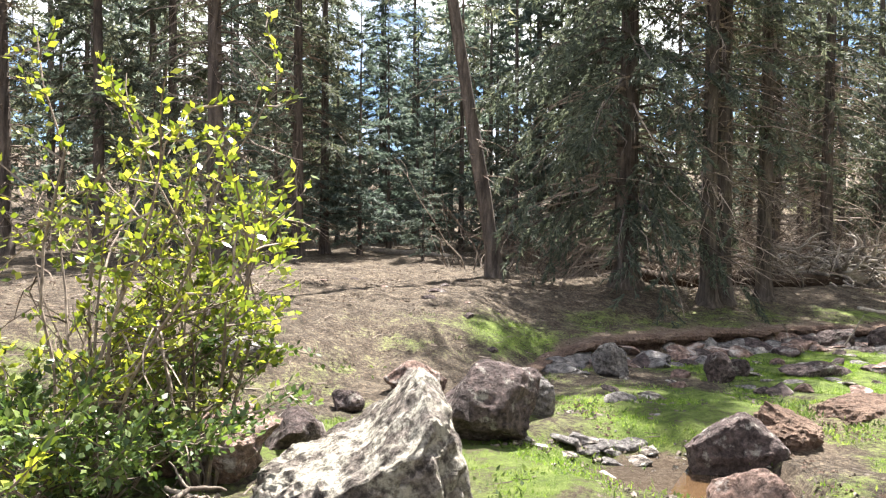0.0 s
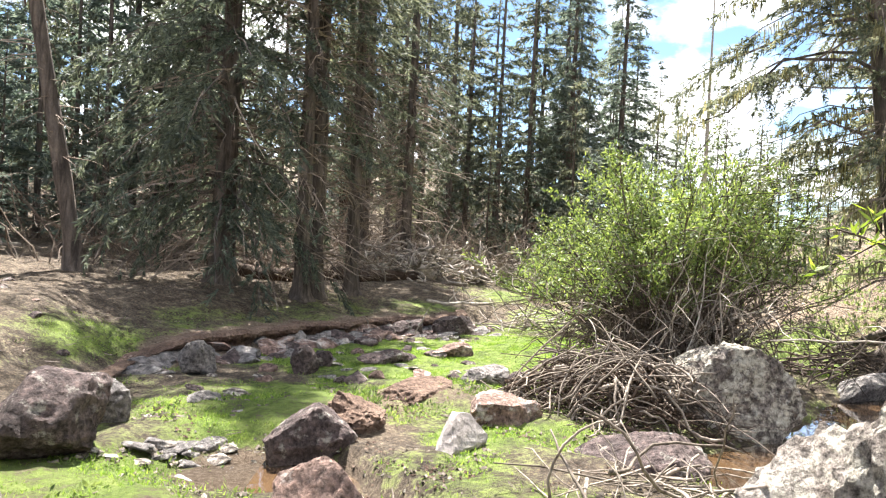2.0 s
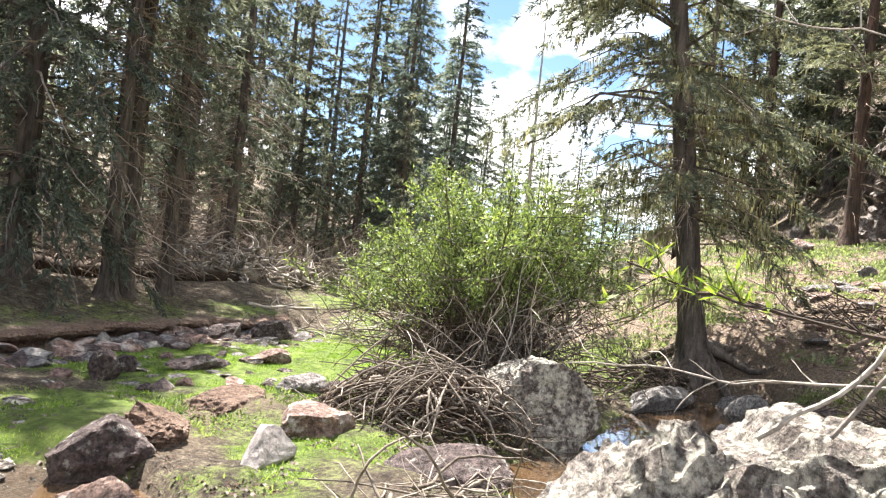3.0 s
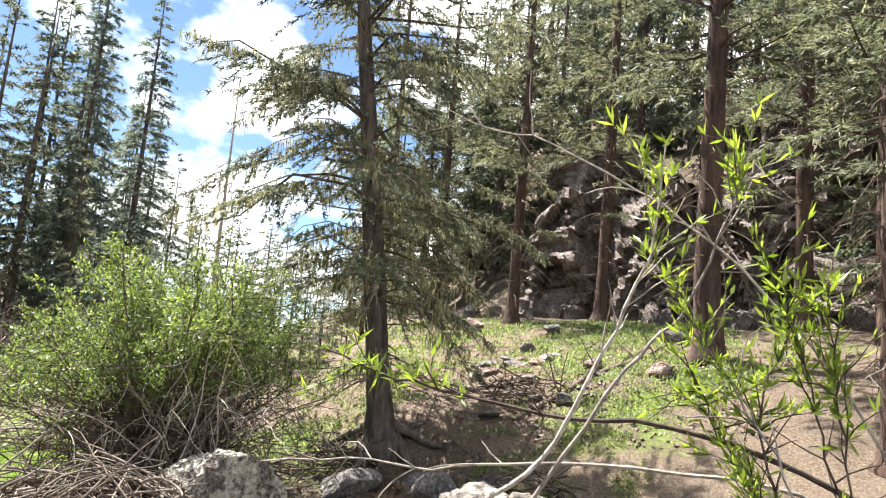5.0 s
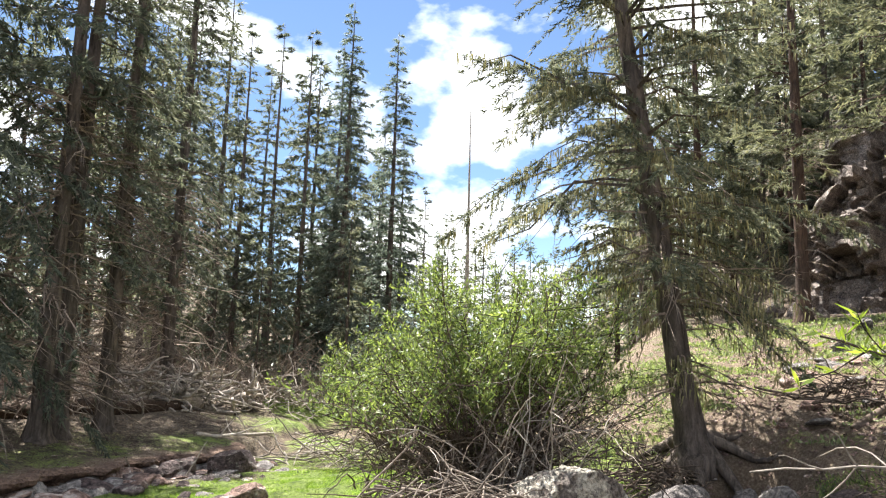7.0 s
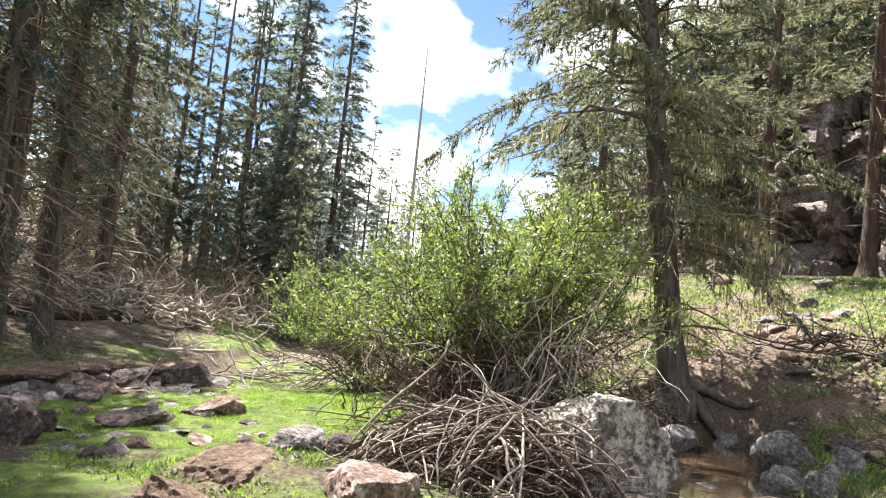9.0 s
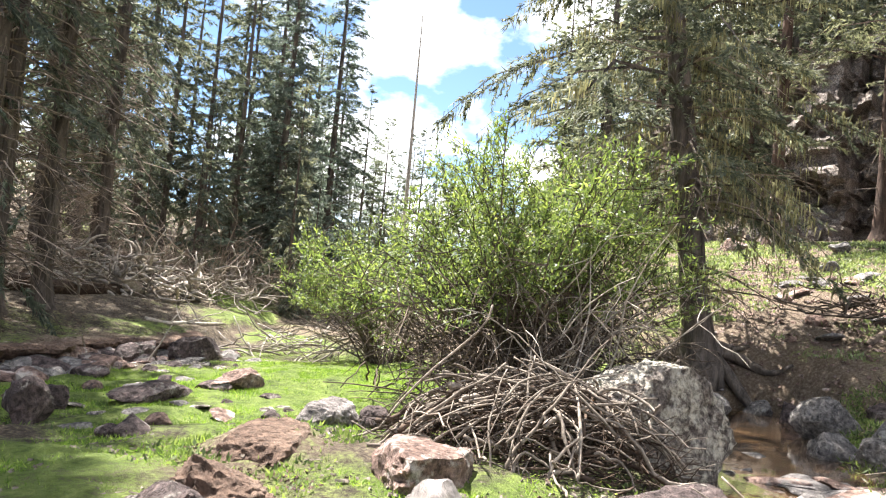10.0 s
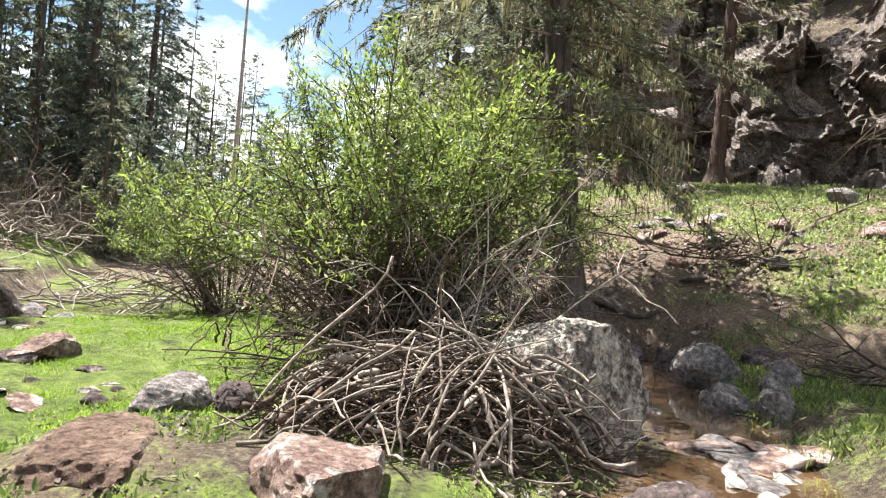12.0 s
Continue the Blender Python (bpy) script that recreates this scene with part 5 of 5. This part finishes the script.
# dead standing thickets between the trunks
def thicket(seed, number=70):
    rng = np.random.default_rng(seed)
    root = thing("dead_thicket", "thicket of bare grey arching branches", "thicket", group="thickets")
    g = Geo()
    for _ in range(number):
        a = rng.uniform(0, 6.283)
        p = np.array([rng.normal(0, 1.0), rng.normal(0, 0.8), -0.05])
        d = np.array([math.cos(a) * 0.6, math.sin(a) * 0.6, rng.uniform(0.3, 1.3)])
        pts = wander(p, d, rng.uniform(1.0, 3.2), 6, rng, 0.16, 0.11)
        tube(g, pts, np.linspace(0.02, 0.004, 7) * rng.uniform(0.5, 1.2), 3)
        for _ in range(3):
            i = rng.integers(2, 6)
            tube(g, wander(pts[i], rng.normal(size=3), rng.uniform(0.3, 0.9), 3, rng, 0.25, 0.1), np.linspace(0.008, 0.003, 4), 3)
    part("twig", g, TWIG_DEAD, root, kind="stuff")
    return root


grey = put(thicket(71), 11.2, 20.2)
rng = np.random.default_rng(72)
for x, y in ((9.2, 18.6), (13.0, 21.5), (15.5, 21.2), (17.5, 20.5), (19.5, 20.4), (16.2, 18.8), (21.5, 19.8), (14.5, 24), (18, 23.5), (22, 24), (8.0, 21), (10.5, 24), (24, 21), (5.5, 18.2), (-3, 21), (-6, 20), (6.5, 25), (26, 25),
             (10.4, 18.9), (16.8, 22.4)):
    stand(grey, x, y, rng.uniform(0, 360), rng.uniform(0.7, 1.25))

# a dead standing trunk in the gap of sky
snag = thing("dead_tree", "bare dead standing trunk with broken twigs", "tree", (37.1, 22.9, ground_at(37.1, 22.9)))
g = Geo()
zs = np.linspace(-0.3, 16.8, 14)
tube(g, np.stack([0.03 * zs, 0.02 * zs, zs], -1), np.linspace(0.17, 0.03, 14), 7)
part("trunk", g, BARK_DEAD, snag)
for k in range(26):
    z = rng.uniform(3, 11)
    g = Geo()
    a = rng.uniform(0, 6.283)
    tube(g, wander((0.03 * z, 0.02 * z, z), (math.cos(a), math.sin(a), 0.1), rng.uniform(0.4, 1.2), 4, rng, 0.2, 0.12), np.linspace(0.02, 0.006, 5), 3)
    part("twig", g, BARK_DEAD, snag)


# ---- grass, plants and litter ----
def grow(number, x0, x1, y0, y1, seed, want):
    rng = np.random.default_rng(seed)
    pts = np.stack([rng.uniform(x0, x1, number), rng.uniform(y0, y1, number)], -1)
    keep = np.array([want(px, py, rng) for px, py in pts])
    pts = pts[keep]
    return np.concatenate([pts, ground_height(pts[:, 0], pts[:, 1])[:, None]], 1), rng


def sward(name, label, number, box, seed, want, length, width, material, per=5, spread_r=0.05, up=1.0, slim=True):
    p, rng = grow(number, *box, seed, want)
    p = np.repeat(p, per, 0)
    p[:, :2] += rng.normal(size=(len(p), 2)) * spread_r
    d = rng.normal(size=(len(p), 3)) * 0.55 + np.array([0, 0, up])
    d[:, 2] = np.abs(d[:, 2])
    g = Geo()
    p[:, 2] -= 0.01
    blades(g, p, d, length * rng.uniform(0.5, 1.4, len(p)), width * rng.uniform(0.6, 1.4, len(p)), rng, None, slim)
    tagged(new(name, g.mesh(name, material)), label, "grass", kind="stuff")


sward("grass", "short bright green grass on the creek flat", 24000, (-0.5, 11.5, 2.0, 11.5), 101, lambda x, y, r: cover_at(x, y)[0] > r.uniform(0.35, 0.75), 0.036, 0.008, GRASS, 12, 0.055, 0.7)
sward("grass", "dull short grass above the bank", 20000, (-3, 12, 6.5, 16), 102, lambda x, y, r: bank_offset(x, y)[0] > 0 and cover_at(x, y)[0] > r.uniform(0.2, 0.8), 0.045, 0.006, FORB, 6, 0.05, 0.8)
sward("undergrowth", "pale green leafy plants on the hillside", 3400, (12.3, 22.5, -2.5, 6.5), 103, lambda x, y, r: cover_at(x, y)[0] + 0.25 * ease(13, 15, x) > r.uniform(0.1, 0.7), 0.075, 0.034, FORB, 26, 0.12, 0.7, False)
sward("undergrowth", "low leafy weeds beside stones", 2200, (-2, 11, 2.5, 10), 104, lambda x, y, r: noise.noise(Vector((x * 1.1, y * 1.1, 9))) > 0.28, 0.045, 0.02, WILLOW, 11, 0.07, 0.6, False)
sward("undergrowth", "leafy green weeds at the edge of an earth mound", 90, (3.9, 5.7, 5.3, 6.5), 106, lambda x, y, r: 0.5 < ((x - 4.68) / 0.75) ** 2 + ((y - 5.92) / 0.45) ** 2 < 1.6, 0.06, 0.022, WILLOW, 14, 0.06, 0.7, False)
sward("undergrowth", "lush green weeds beside the creek", 1100, (6.6, 12.0, -0.4, 2.1), 105, lambda x, y, r: noise.noise(Vector((x * 1.3, y * 1.3, 2))) > -0.1, 0.075, 0.016, WILLOW, 24, 0.08, 0.7, False)


def litter(name, label, number, box, seed, want, length, thick, material):
    """Short twigs and bits of bark strewn on the ground."""
    p, rng = grow(number, *box, seed, want)
    a = rng.uniform(0, 6.283, len(p))
    d = np.stack([np.cos(a), np.sin(a), rng.normal(0, 0.12, len(a))], -1) * (length * rng.uniform(0.3, 1.4, len(a)))[:, None]
    side = np.stack([-np.sin(a), np.cos(a), a * 0], -1) * (thick * rng.uniform(0.5, 1.6, len(a)))[:, None]
    rise = np.array([0, 0, 1.0]) * (thick * 1.2)
    base = p - np.array([0, 0, 0.004])
    v = np.stack([base - side, base + side, base + rise, base + d - side * 0.6, base + d + side * 0.6, base + d + rise * 0.7], 1).reshape(-1, 3)
    g = Geo()
    k = np.arange(len(p)) * 6
    g.add(v, np.concatenate([np.stack([k, k + 3, k + 5, k + 2], -1), np.stack([k + 1, k + 2, k + 5, k + 4], -1), np.stack([k, k + 1, k + 4, k + 3], -1)]))
    tagged(new(name, g.mesh(name, material)), label, "litter", kind="stuff")


litter("twig_litter", "strewn dead twigs and bark on the forest floor", 5200, (-5, 15, 6, 22), 111, lambda x, y, r: bank_offset(x, y)[0] > 0.2, 0.14, 0.006, TWIG_DEAD)
litter("twig_litter", "pale broken twigs strewn over the bank", 900, (-1, 12, 0, 9), 112, lambda x, y, r: cover_at(x, y)[0] < 0.75, 0.14, 0.005, STICK)
litter("bark_litter", "chips of bark and cones on the forest floor", 5200, (-5, 13, 6.5, 19), 113, lambda x, y, r: bank_offset(x, y)[0] > 0.1, 0.035, 0.013, ROTTEN_AND_SHADE)
litter("gravel", "loose pebbles along the creek bed", 4200, (1.2, 10.5, 2.0, 12), 114, lambda x, y, r: creek_distance(x, y) < 1.0, 0.03, 0.014, ROCK_PALE)
litter("leaf_litter", "pale dry leaves and chips strewn on the turf", 2600, (1.0, 7.0, 2.4, 7.0), 116, lambda x, y, r: noise.noise(Vector((x * 1.4, y * 1.4, 5))) > 0.0, 0.045, 0.014, STICK)
litter("earth_crumbs", "crumbs of red-brown earth on the turf", 2600, (2.0, 6.6, 2.8, 6.8), 117, lambda x, y, r: noise.noise(Vector((x * 1.2, y * 1.2, 11))) > 0.05, 0.03, 0.011, EARTH)
litter("gravel", "pale pebbles and chips on the slope", 2200, (11.5, 18, -2, 4), 115, lambda x, y, r: True, 0.07, 0.03, ROCK_RED)
